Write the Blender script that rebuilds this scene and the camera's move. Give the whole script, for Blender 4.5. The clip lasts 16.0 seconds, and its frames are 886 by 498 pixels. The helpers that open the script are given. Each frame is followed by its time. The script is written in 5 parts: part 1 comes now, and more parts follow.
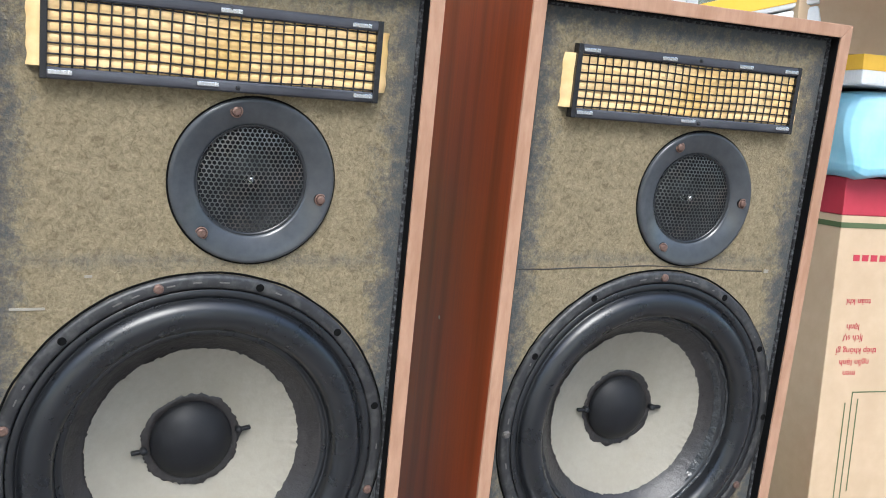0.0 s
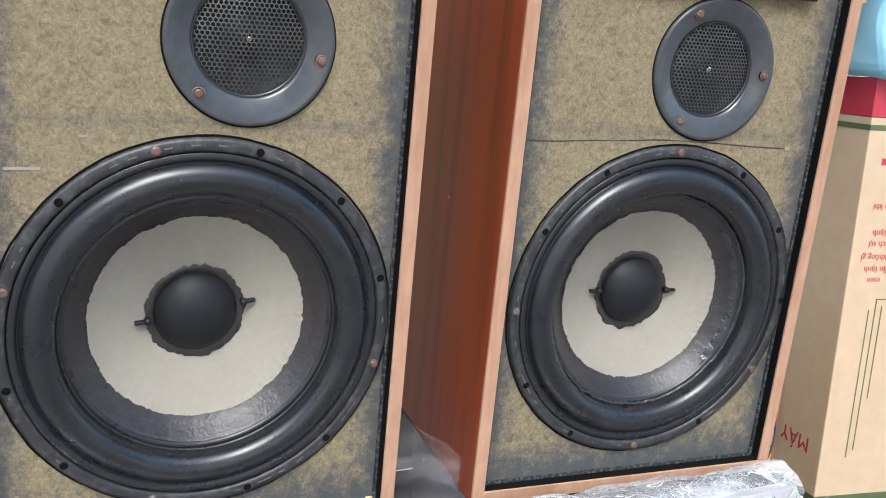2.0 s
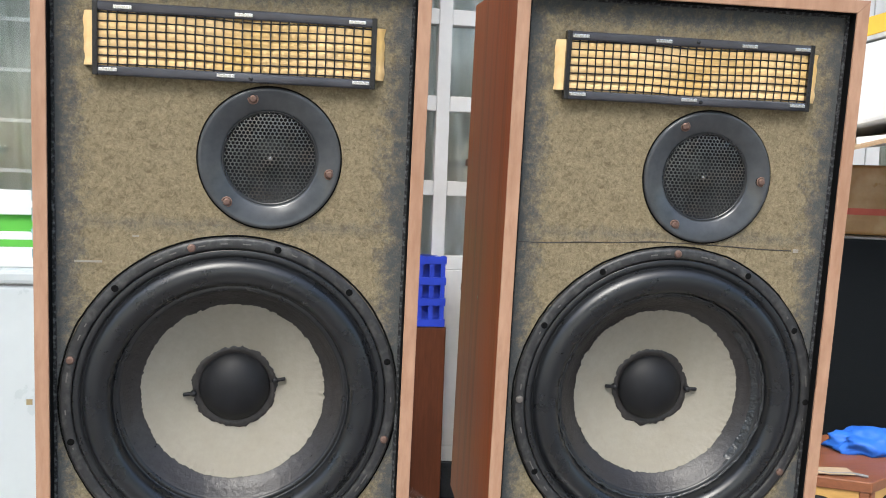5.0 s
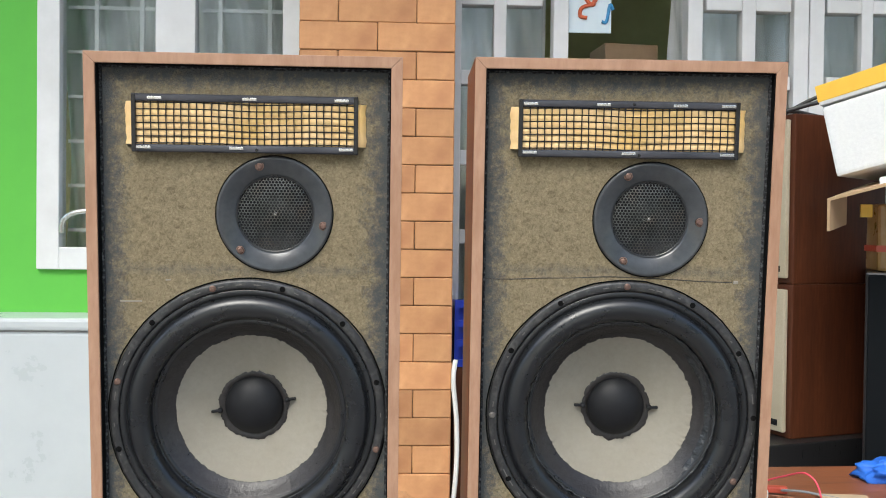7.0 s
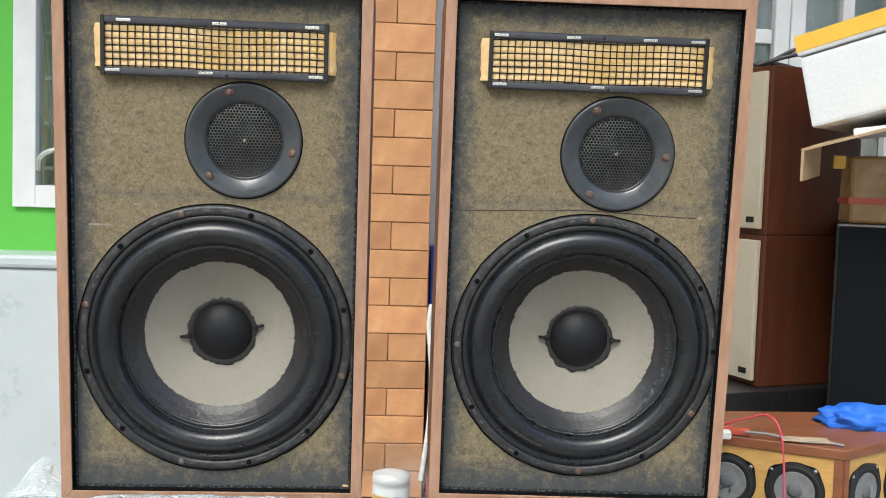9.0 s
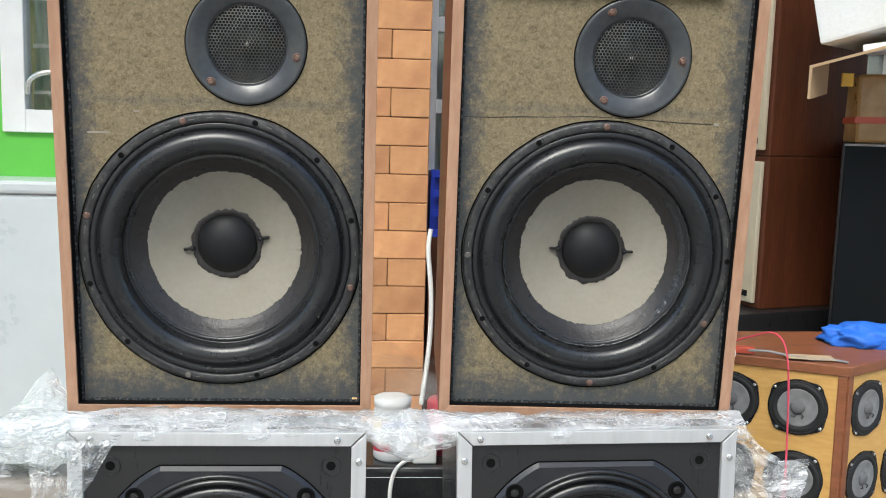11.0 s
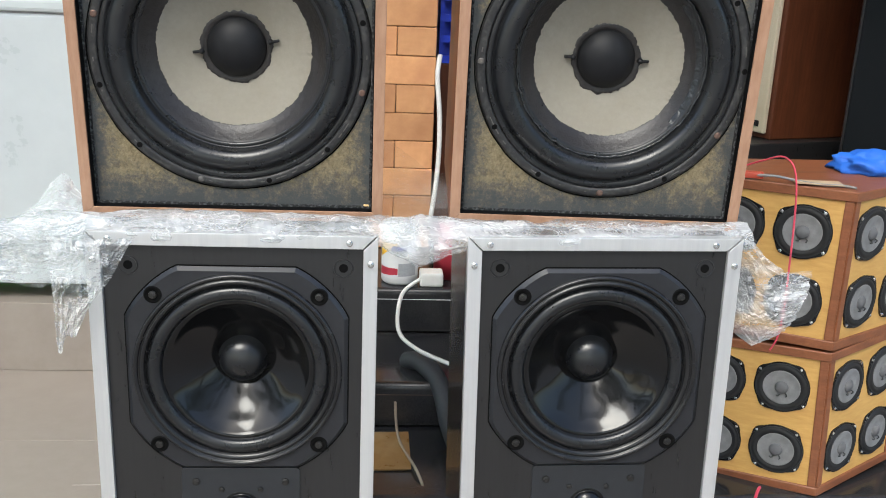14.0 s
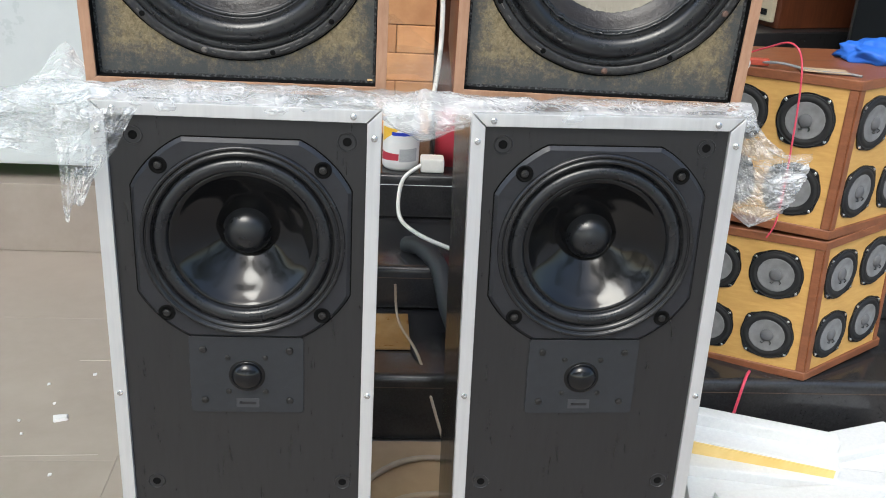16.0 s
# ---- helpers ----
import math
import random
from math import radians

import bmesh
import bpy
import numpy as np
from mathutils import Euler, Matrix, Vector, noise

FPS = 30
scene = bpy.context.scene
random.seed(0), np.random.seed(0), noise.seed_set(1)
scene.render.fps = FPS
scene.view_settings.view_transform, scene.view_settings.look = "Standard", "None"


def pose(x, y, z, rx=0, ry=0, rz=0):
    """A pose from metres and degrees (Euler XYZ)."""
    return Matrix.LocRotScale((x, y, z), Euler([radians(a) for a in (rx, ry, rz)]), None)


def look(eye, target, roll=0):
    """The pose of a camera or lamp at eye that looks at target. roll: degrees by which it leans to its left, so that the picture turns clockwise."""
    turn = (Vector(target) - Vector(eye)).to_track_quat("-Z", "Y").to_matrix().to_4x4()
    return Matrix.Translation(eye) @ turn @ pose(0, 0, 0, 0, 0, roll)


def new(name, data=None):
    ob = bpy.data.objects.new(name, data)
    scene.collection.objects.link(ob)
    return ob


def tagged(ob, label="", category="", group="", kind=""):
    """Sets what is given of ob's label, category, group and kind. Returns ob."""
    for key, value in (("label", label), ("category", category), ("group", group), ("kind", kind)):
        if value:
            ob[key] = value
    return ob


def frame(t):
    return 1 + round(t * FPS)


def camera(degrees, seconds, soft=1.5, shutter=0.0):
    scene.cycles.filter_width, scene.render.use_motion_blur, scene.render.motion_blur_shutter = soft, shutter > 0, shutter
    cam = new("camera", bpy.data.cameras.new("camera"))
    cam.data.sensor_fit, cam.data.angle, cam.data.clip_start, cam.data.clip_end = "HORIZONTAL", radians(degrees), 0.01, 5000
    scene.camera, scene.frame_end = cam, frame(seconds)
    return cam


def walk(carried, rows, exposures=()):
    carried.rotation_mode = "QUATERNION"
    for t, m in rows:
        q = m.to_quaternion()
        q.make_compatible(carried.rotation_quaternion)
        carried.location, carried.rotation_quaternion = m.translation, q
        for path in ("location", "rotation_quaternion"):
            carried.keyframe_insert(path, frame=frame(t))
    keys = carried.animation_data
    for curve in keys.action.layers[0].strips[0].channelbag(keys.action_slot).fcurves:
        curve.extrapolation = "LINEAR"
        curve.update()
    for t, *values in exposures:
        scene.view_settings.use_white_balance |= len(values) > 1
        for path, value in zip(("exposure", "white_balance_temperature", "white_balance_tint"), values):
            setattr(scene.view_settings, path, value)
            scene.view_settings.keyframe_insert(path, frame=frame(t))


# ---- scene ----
cam = camera(50.3, 16.0, 1.0)
PATH = [
    (0, (0.026, -0.758, 1.428), (0.871, 1.01, 1.029), 5.8),
    (0.5, (0.026, -0.752, 1.411), (0.87, 1.01, 0.985), 6.1),
    (1, (0.034, -0.749, 1.395), (0.872, 1.004, 0.921), 6.1),
    (1.5, (0.045, -0.751, 1.381), (0.872, 0.996, 0.869), 5.9),
    (2, (0.05, -0.758, 1.372), (0.845, 0.993, 0.824), 5.5),
    (2.5, (0.057, -0.766, 1.359), (0.812, 0.991, 0.777), 5.2),
    (3, (0.06, -0.777, 1.351), (0.744, 1.004, 0.751), 5.0),
    (3.5, (0.075, -0.793, 1.352), (0.637, 1.052, 0.823), 4.2),
    (4, (0.123, -0.821, 1.363), (0.586, 1.087, 0.986), 4.7),
    (4.5, (0.19, -0.871, 1.363), (0.57, 1.071, 1.071), 4.4),
    (4.7, (0.206, -0.896, 1.364), (0.573, 1.048, 1.07), 3.7),
    (6.8, (0.349, -1.119, 1.376), (0.466, 0.869, 1.194), 0.9),
    (7, (0.359, -1.127, 1.38), (0.459, 0.861, 1.19), 0.9),
    (7.5, (0.358, -1.141, 1.369), (0.479, 0.846, 1.18), 1.5),
    (8, (0.358, -1.145, 1.359), (0.519, 0.838, 1.152), 2.0),
    (8.5, (0.365, -1.141, 1.351), (0.533, 0.837, 1.11), 2.2),
    (8.7, (0.38, -1.142, 1.352), (0.519, 0.836, 1.092), 2.3),
    (10.8, (0.373, -1.129, 1.306), (0.507, 0.831, 0.93), 1.7),
    (11, (0.36, -1.12, 1.312), (0.515, 0.831, 0.9), 2.0),
    (11.5, (0.36, -1.119, 1.302), (0.514, 0.82, 0.837), 1.9),
    (12, (0.356, -1.124, 1.294), (0.503, 0.797, 0.756), 2.0),
    (12.5, (0.356, -1.127, 1.285), (0.504, 0.777, 0.691), 2.2),
    (13, (0.357, -1.131, 1.281), (0.51, 0.758, 0.642), 2.3),
    (13.5, (0.356, -1.132, 1.273), (0.509, 0.74, 0.584), 2.5),
    (14, (0.353, -1.132, 1.269), (0.503, 0.724, 0.541), 2.8),
    (14.5, (0.352, -1.135, 1.266), (0.503, 0.706, 0.5), 2.9),
    (15, (0.351, -1.14, 1.26), (0.501, 0.681, 0.446), 3.1),
    (15.5, (0.346, -1.153, 1.257), (0.5, 0.642, 0.388), 3.6),
    (16, (0.348, -1.153, 1.25), (0.506, 0.612, 0.323), 3.9),
]
# the two stacks lean forward a little: the camera's path is kept in the stacks' own frame
LEAN = -4.5
STACK = pose(0, 0, 0.858, -LEAN) @ pose(0, 0, -0.858)
walk(cam, [(t, STACK @ look(eye, target, roll)) for t, eye, target, roll in PATH],
     exposures=[(0, 1.68, 5900, 5), (2, 1.74, 5980, 6), (3.5, 1.80, 6150, 8), (4.5, 1.60, 6250, 6), (7, 1.32, 6300, 4), (8.5, 1.30, 6280, 3), (11, 1.30, 6300, 3), (16, 1.26, 6300, 4)])

# ---- world, sun, exposure ----
world = bpy.data.worlds.new("sky")
scene.world = world
world.use_nodes = True
_wn = world.node_tree
_sky = _wn.nodes.new("ShaderNodeTexSky")
_sky.sky_type = "NISHITA"
_sky.sun_disc = False
_sky.sun_elevation = radians(52)
_sky.sun_rotation = radians(203)
_sky.dust_density = 3.0
_wn.nodes["Background"].inputs["Strength"].default_value = 0.15
_wn.links.new(_sky.outputs["Color"], _wn.nodes["Background"].inputs["Color"])
sun = new("sun", bpy.data.lights.new("sun", "SUN"))
sun.data.energy = 0.7
sun.data.angle = radians(25)
sun.data.color = (1.0, 0.985, 0.96)
sun.matrix_world = look((-1.2, -3.5, 5.5), (0.3, 0, 0.8))

# ---- materials ----


def surface(name, c1, c2, scale=60.0, rough=0.6, bump=0.0, metal=0.0, stretch=(1, 1, 1), fine=None, spread=0.12,
            c3=None, c3_scale=6.0, c3_amount=0.3, coat=0.0, contrast=0.25, rnd=0.0, bump_dist=0.002):
    """Two-tone grain at one scale, patches of a third tone at a larger scale, uneven roughness and relief."""
    m = bpy.data.materials.new(name)
    m.use_nodes = True
    nt = m.node_tree
    b = nt.nodes["Principled BSDF"]
    co = nt.nodes.new("ShaderNodeTexCoord")
    mp = nt.nodes.new("ShaderNodeMapping")
    mp.inputs["Scale"].default_value = stretch
    nt.links.new(co.outputs["Object"], mp.inputs["Vector"])
    src = mp.outputs["Vector"]
    n1 = nt.nodes.new("ShaderNodeTexNoise")
    n1.inputs["Scale"].default_value = scale
    n1.inputs["Detail"].default_value = 6
    n1.inputs["Roughness"].default_value = 0.65
    nt.links.new(src, n1.inputs["Vector"])
    r1 = nt.nodes.new("ShaderNodeMapRange")
    r1.inputs["From Min"].default_value = 0.5 - contrast
    r1.inputs["From Max"].default_value = 0.5 + contrast
    nt.links.new(n1.outputs["Fac"], r1.inputs["Value"])
    mix = nt.nodes.new("ShaderNodeMix")
    mix.data_type = "RGBA"
    mix.inputs["A"].default_value = (*c1, 1)
    mix.inputs["B"].default_value = (*c2, 1)
    nt.links.new(r1.outputs["Result"], mix.inputs["Factor"])
    col = mix.outputs["Result"]
    if c3:
        n2 = nt.nodes.new("ShaderNodeTexNoise")
        n2.inputs["Scale"].default_value = c3_scale
        n2.inputs["Detail"].default_value = 4
        nt.links.new(src, n2.inputs["Vector"])
        r2 = nt.nodes.new("ShaderNodeMapRange")
        r2.inputs["From Min"].default_value = 0.48
        r2.inputs["From Max"].default_value = 0.72
        r2.inputs["To Max"].default_value = c3_amount
        nt.links.new(n2.outputs["Fac"], r2.inputs["Value"])
        mx = nt.nodes.new("ShaderNodeMix")
        mx.data_type = "RGBA"
        mx.inputs["B"].default_value = (*c3, 1)
        nt.links.new(col, mx.inputs["A"])
        nt.links.new(r2.outputs["Result"], mx.inputs["Factor"])
        col = mx.outputs["Result"]
    if rnd:
        oi = nt.nodes.new("ShaderNodeObjectInfo")
        hs = nt.nodes.new("ShaderNodeHueSaturation")
        rr = nt.nodes.new("ShaderNodeMapRange")
        rr.inputs["To Min"].default_value = 1 - rnd
        rr.inputs["To Max"].default_value = 1 + rnd
        nt.links.new(oi.outputs["Random"], rr.inputs["Value"])
        nt.links.new(rr.outputs["Result"], hs.inputs["Value"])
        nt.links.new(col, hs.inputs["Color"])
        col = hs.outputs["Color"]
    nt.links.new(col, b.inputs["Base Color"])
    rg = nt.nodes.new("ShaderNodeMapRange")
    rg.inputs["To Min"].default_value = max(0.02, rough - spread)
    rg.inputs["To Max"].default_value = min(1, rough + spread)
    nt.links.new(n1.outputs["Fac"], rg.inputs["Value"])
    nt.links.new(rg.outputs["Result"], b.inputs["Roughness"])
    b.inputs["Metallic"].default_value = metal
    b.inputs["Coat Weight"].default_value = coat
    b.inputs["Coat Roughness"].default_value = 0.15
    if bump:
        bp = nt.nodes.new("ShaderNodeBump")
        bp.inputs["Strength"].default_value = bump
        bp.inputs["Distance"].default_value = bump_dist
        if fine:
            n3 = nt.nodes.new("ShaderNodeTexNoise")
            n3.inputs["Scale"].default_value = fine
            n3.inputs["Detail"].default_value = 3
            nt.links.new(src, n3.inputs["Vector"])
            nt.links.new(n3.outputs["Fac"], bp.inputs["Height"])
        else:
            nt.links.new(n1.outputs["Fac"], bp.inputs["Height"])
        nt.links.new(bp.outputs["Normal"], b.inputs["Normal"])
    return m


def glass(name, tint=(0.9, 0.95, 0.93), rough=0.02, clear=0.8):
    """A thin pane: mostly clear, with a mirror coat."""
    m = bpy.data.materials.new(name)
    m.use_nodes = True
    nt = m.node_tree
    out = nt.nodes["Material Output"]
    tr = nt.nodes.new("ShaderNodeBsdfTransparent")
    tr.inputs["Color"].default_value = (*tint, 1)
    gl = nt.nodes.new("ShaderNodeBsdfGlossy")
    gl.inputs["Roughness"].default_value = rough
    fr = nt.nodes.new("ShaderNodeFresnel")
    fr.inputs["IOR"].default_value = 1.5
    ad = nt.nodes.new("ShaderNodeMath")
    ad.operation = "ADD"
    ad.inputs[1].default_value = 1 - clear
    nt.links.new(fr.outputs["Fac"], ad.inputs[0])
    mx = nt.nodes.new("ShaderNodeMixShader")
    nt.links.new(ad.outputs["Value"], mx.inputs["Fac"])
    nt.links.new(tr.outputs["BSDF"], mx.inputs[1])
    nt.links.new(gl.outputs["BSDF"], mx.inputs[2])
    nt.links.new(mx.outputs["Shader"], out.inputs["Surface"])
    return m


def film_plastic(name, milk=1.0):
    """Crumpled clear film: thinly milky, whiter along many fine sharp creases, glossy all over."""
    m = bpy.data.materials.new(name)
    m.use_nodes = True
    nt = m.node_tree
    out = nt.nodes["Material Output"]
    b = nt.nodes["Principled BSDF"]
    b.inputs["Base Color"].default_value = (0.93, 0.94, 0.95, 1)
    b.inputs["Roughness"].default_value = 0.15
    b.inputs["IOR"].default_value = 1.45
    b.inputs["Subsurface Weight"].default_value = 0.0
    tr = nt.nodes.new("ShaderNodeBsdfTransparent")
    tr.inputs["Color"].default_value = (0.96, 0.97, 0.97, 1)
    co = nt.nodes.new("ShaderNodeTexCoord")
    mp = nt.nodes.new("ShaderNodeMapping")
    mp.inputs["Scale"].default_value = (0.7, 1.6, 2.2)
    mp.inputs["Rotation"].default_value = (0, 0.3, 0)
    nt.links.new(co.outputs["Object"], mp.inputs["Vector"])

    def grain(scale, detail, twist):
        n = nt.nodes.new("ShaderNodeTexNoise")
        n.inputs["Scale"].default_value = scale
        n.inputs["Detail"].default_value = detail
        n.inputs["Distortion"].default_value = twist
        nt.links.new(mp.outputs["Vector"], n.inputs["Vector"])
        return n.outputs["Fac"]

    def op(kind, a, c):
        n = nt.nodes.new("ShaderNodeMath")
        n.operation = kind
        for k, v in enumerate((a, c)):
            if isinstance(v, (int, float)):
                n.inputs[k].default_value = v
            else:
                nt.links.new(v, n.inputs[k])
        return n.outputs["Value"]

    def crease(scale, twist, width):
        r = nt.nodes.new("ShaderNodeMapRange")
        r.inputs["From Max"].default_value = width
        r.inputs["To Min"].default_value = 1.0
        r.inputs["To Max"].default_value = 0.0
        nt.links.new(op("ABSOLUTE", op("SUBTRACT", grain(scale, 3, twist), 0.5), 0.0), r.inputs["Value"])
        return r.outputs["Result"]

    lines = op("MAXIMUM", crease(16, 0.9, 0.016), op("MULTIPLY", crease(34, 0.6, 0.022), 0.6))
    r1 = nt.nodes.new("ShaderNodeMapRange")
    r1.inputs["From Min"].default_value = 0.34
    r1.inputs["From Max"].default_value = 0.70
    r1.inputs["To Min"].default_value = 0.10 * milk
    r1.inputs["To Max"].default_value = 0.48 * milk
    nt.links.new(grain(11, 3, 0.8), r1.inputs["Value"])
    fac = op("MINIMUM", op("ADD", r1.outputs["Result"], op("MULTIPLY", lines, 0.30 * milk)), 0.85)
    bp = nt.nodes.new("ShaderNodeBump")
    bp.inputs["Strength"].default_value = 0.55
    bp.inputs["Distance"].default_value = 0.005
    nt.links.new(op("ADD", op("MULTIPLY", lines, 0.6), op("MULTIPLY", grain(24, 2, 0.9), 2.0)), bp.inputs["Height"])
    nt.links.new(bp.outputs["Normal"], b.inputs["Normal"])
    mx = nt.nodes.new("ShaderNodeMixShader")
    nt.links.new(fac, mx.inputs["Fac"])
    nt.links.new(tr.outputs["BSDF"], mx.inputs[1])
    nt.links.new(b.outputs["BSDF"], mx.inputs[2])
    nt.links.new(mx.outputs["Shader"], out.inputs["Surface"])
    return m


def baffle_board(name, w, h, line):
    """Bare fibreboard with flecks; black paint sprayed round the rim, ragged, and thickest along the foot."""
    m = surface(name, (0.128, 0.098, 0.050), (0.310, 0.254, 0.158), 190, 0.93, 0.9, c3=(0.085, 0.062, 0.030), c3_scale=110, c3_amount=0.5, contrast=0.22, fine=330, bump_dist=0.0015)
    for n in m.node_tree.nodes:
        if n.type == "TEX_NOISE":
            n.inputs["Distortion"].default_value = 1.6
    nt = m.node_tree
    b = nt.nodes["Principled BSDF"]
    base = b.inputs["Base Color"].links[0].from_socket
    co = nt.nodes.new("ShaderNodeTexCoord")
    sp = nt.nodes.new("ShaderNodeSeparateXYZ")
    nt.links.new(co.outputs["Object"], sp.inputs["Vector"])

    def op(kind, a, c=0.0):
        n = nt.nodes.new("ShaderNodeMath")
        n.operation = kind
        for k, v in enumerate((a, c)):
            if isinstance(v, (int, float)):
                n.inputs[k].default_value = v
            else:
                nt.links.new(v, n.inputs[k])
        return n.outputs["Value"]

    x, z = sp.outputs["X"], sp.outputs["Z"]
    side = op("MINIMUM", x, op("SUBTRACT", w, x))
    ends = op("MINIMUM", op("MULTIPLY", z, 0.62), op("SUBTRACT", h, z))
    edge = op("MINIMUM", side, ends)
    n = nt.nodes.new("ShaderNodeTexNoise")
    n.inputs["Scale"].default_value = 60
    n.inputs["Detail"].default_value = 8
    n.inputs["Roughness"].default_value = 0.85
    nt.links.new(co.outputs["Object"], n.inputs["Vector"])
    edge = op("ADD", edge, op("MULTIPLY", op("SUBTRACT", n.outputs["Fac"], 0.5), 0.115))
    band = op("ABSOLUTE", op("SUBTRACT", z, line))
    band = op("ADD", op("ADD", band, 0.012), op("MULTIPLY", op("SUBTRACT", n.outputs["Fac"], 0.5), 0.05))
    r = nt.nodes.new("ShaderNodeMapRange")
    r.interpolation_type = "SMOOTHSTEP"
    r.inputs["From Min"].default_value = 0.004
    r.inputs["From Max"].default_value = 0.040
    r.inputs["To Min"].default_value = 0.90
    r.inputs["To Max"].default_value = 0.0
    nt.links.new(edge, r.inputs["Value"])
    r2 = nt.nodes.new("ShaderNodeMapRange")
    r2.inputs["From Min"].default_value = 0.006
    r2.inputs["From Max"].default_value = 0.022
    r2.inputs["To Min"].default_value = 0.50
    r2.inputs["To Max"].default_value = 0.0
    nt.links.new(band, r2.inputs["Value"])
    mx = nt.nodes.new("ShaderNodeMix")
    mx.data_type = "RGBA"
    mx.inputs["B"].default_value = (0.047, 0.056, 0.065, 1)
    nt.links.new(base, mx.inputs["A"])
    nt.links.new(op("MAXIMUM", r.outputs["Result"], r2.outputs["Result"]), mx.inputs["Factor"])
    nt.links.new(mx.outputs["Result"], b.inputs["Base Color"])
    return m


WOOD_SIDE = surface("mahogany_veneer", (0.165, 0.030, 0.010), (0.265, 0.056, 0.017), 34, 0.42, 0.04, stretch=(6, 6, 0.3), c3=(0.075, 0.014, 0.006), c3_scale=6, c3_amount=0.6)
WOOD_SIDE.node_tree.nodes["Principled BSDF"].inputs["Specular IOR Level"].default_value = 0.2
WOOD_EDGE = surface("walnut_edge_strip", (0.32, 0.172, 0.105), (0.45, 0.270, 0.175), 60, 0.5, 0.15, stretch=(2, 2, 0.5), c3=(0.25, 0.120, 0.060), c3_scale=10, c3_amount=0.7)
BLACK_PLASTIC = surface("black_plastic", (0.006, 0.006, 0.007), (0.012, 0.012, 0.013), 80, 0.24, 0.05, c3=(0.025, 0.025, 0.026), c3_scale=30, c3_amount=0.3)
FLANGE = surface("dished_grey_plastic", (0.036, 0.039, 0.043), (0.056, 0.060, 0.065), 60, 0.18, 0.06, c3=(0.05, 0.05, 0.05), c3_scale=30, c3_amount=0.3)
BLACK_RIM = surface("scuffed_black_rim", (0.013, 0.013, 0.0142), (0.027, 0.027, 0.0285), 90, 0.42, 0.35, c3=(0.13, 0.125, 0.115), c3_scale=120, c3_amount=0.35)
RUBBER = surface("black_rubber", (0.0055, 0.0062, 0.0076), (0.010, 0.0108, 0.0125), 40, 0.29, 0.05, c3=(0.020, 0.020, 0.021), c3_scale=14, c3_amount=0.3)
RUBBER.node_tree.nodes["Principled BSDF"].inputs["Specular IOR Level"].default_value = 0.55
CONE_DARK = surface("dark_cone_paper", (0.014, 0.012, 0.0115), (0.036, 0.032, 0.031), 150, 0.32, 0.5, c3=(0.018, 0.016, 0.016), c3_scale=18, c3_amount=0.6)
CHIP = surface("bare_metal_chip", (0.085, 0.080, 0.074), (0.15, 0.14, 0.13), 200, 0.6)
GLUE = surface("glossy_black_glue", (0.012, 0.013, 0.014), (0.03, 0.032, 0.034), 60, 0.07, 0.6, bump_dist=0.004, fine=160, spread=0.04)
CONE_BEIGE = surface("beige_painted_paper_cone", (0.245, 0.224, 0.184), (0.290, 0.266, 0.220), 140, 0.85, 0.25, c3=(0.225, 0.200, 0.156), c3_scale=14, c3_amount=0.5)
CAP_BLACK = surface("matt_black_cap", (0.0065, 0.0068, 0.0085), (0.012, 0.0124, 0.0145), 70, 0.5, 0.15, c3=(0.022, 0.022, 0.024), c3_scale=30, c3_amount=0.3)
MESH_STEEL = surface("black_wire_mesh", (0.045, 0.048, 0.046), (0.12, 0.125, 0.12), 70, 0.38, metal=0.7, c3=(0.14, 0.10, 0.07), c3_scale=45, c3_amount=0.4)
COPPER = surface("rusty_screw", (0.11, 0.058, 0.044), (0.22, 0.145, 0.115), 200, 0.5, metal=0.5)
DULL = surface("dull_screw", (0.10, 0.092, 0.084), (0.20, 0.185, 0.17), 200, 0.5, metal=0.5)
STEEL = surface("bright_steel", (0.55, 0.55, 0.54), (0.72, 0.72, 0.70), 200, 0.25, metal=1.0)
HOLE = surface("dark_hole", (0.003, 0.003, 0.003), (0.006, 0.006, 0.006), 50, 0.9)
HOLE.node_tree.nodes["Principled BSDF"].inputs["Specular IOR Level"].default_value = 0.08
CAP_BLACK.node_tree.nodes["Principled BSDF"].inputs["Specular IOR Level"].default_value = 0.28
FOAM_YELLOW = surface("yellow_foam", (0.66, 0.43, 0.185), (0.82, 0.60, 0.32), 40, 0.95, 0.4, c3=(0.74, 0.47, 0.14), c3_scale=12, c3_amount=0.7)
RAIL = surface("smoked_plastic_rail", (0.030, 0.030, 0.037), (0.095, 0.095, 0.105), 30, 0.15, 0.05, metal=0.3, stretch=(0.4, 1, 1))
ALU = surface("brushed_aluminium", (0.62, 0.625, 0.63), (0.74, 0.74, 0.74), 90, 0.34, 0.05, metal=0.6, stretch=(1, 1, 0.05))
ASH_BLACK = surface("black_ash_veneer", (0.0115, 0.0112, 0.0117), (0.0175, 0.0171, 0.0178), 60, 0.31, 0.06, stretch=(3, 3, 0.3))
ASH_BLACK.node_tree.nodes["Principled BSDF"].inputs["Specular IOR Level"].default_value = 0.62
BLACK_SIDE = surface("glossy_dark_side", (0.018, 0.015, 0.014), (0.035, 0.028, 0.024), 30, 0.22, stretch=(3, 3, 0.3))
CONE_GLOSS = surface("glossy_black_cone", (0.003, 0.003, 0.0034), (0.006, 0.006, 0.0064), 14, 0.10, 0.22, spread=0.03, bump_dist=0.010, fine=34)
for _n in CONE_GLOSS.node_tree.nodes:
    if _n.type == "TEX_NOISE" and abs(_n.inputs["Scale"].default_value - 34) < 0.1:
        _n.inputs["Detail"].default_value = 0
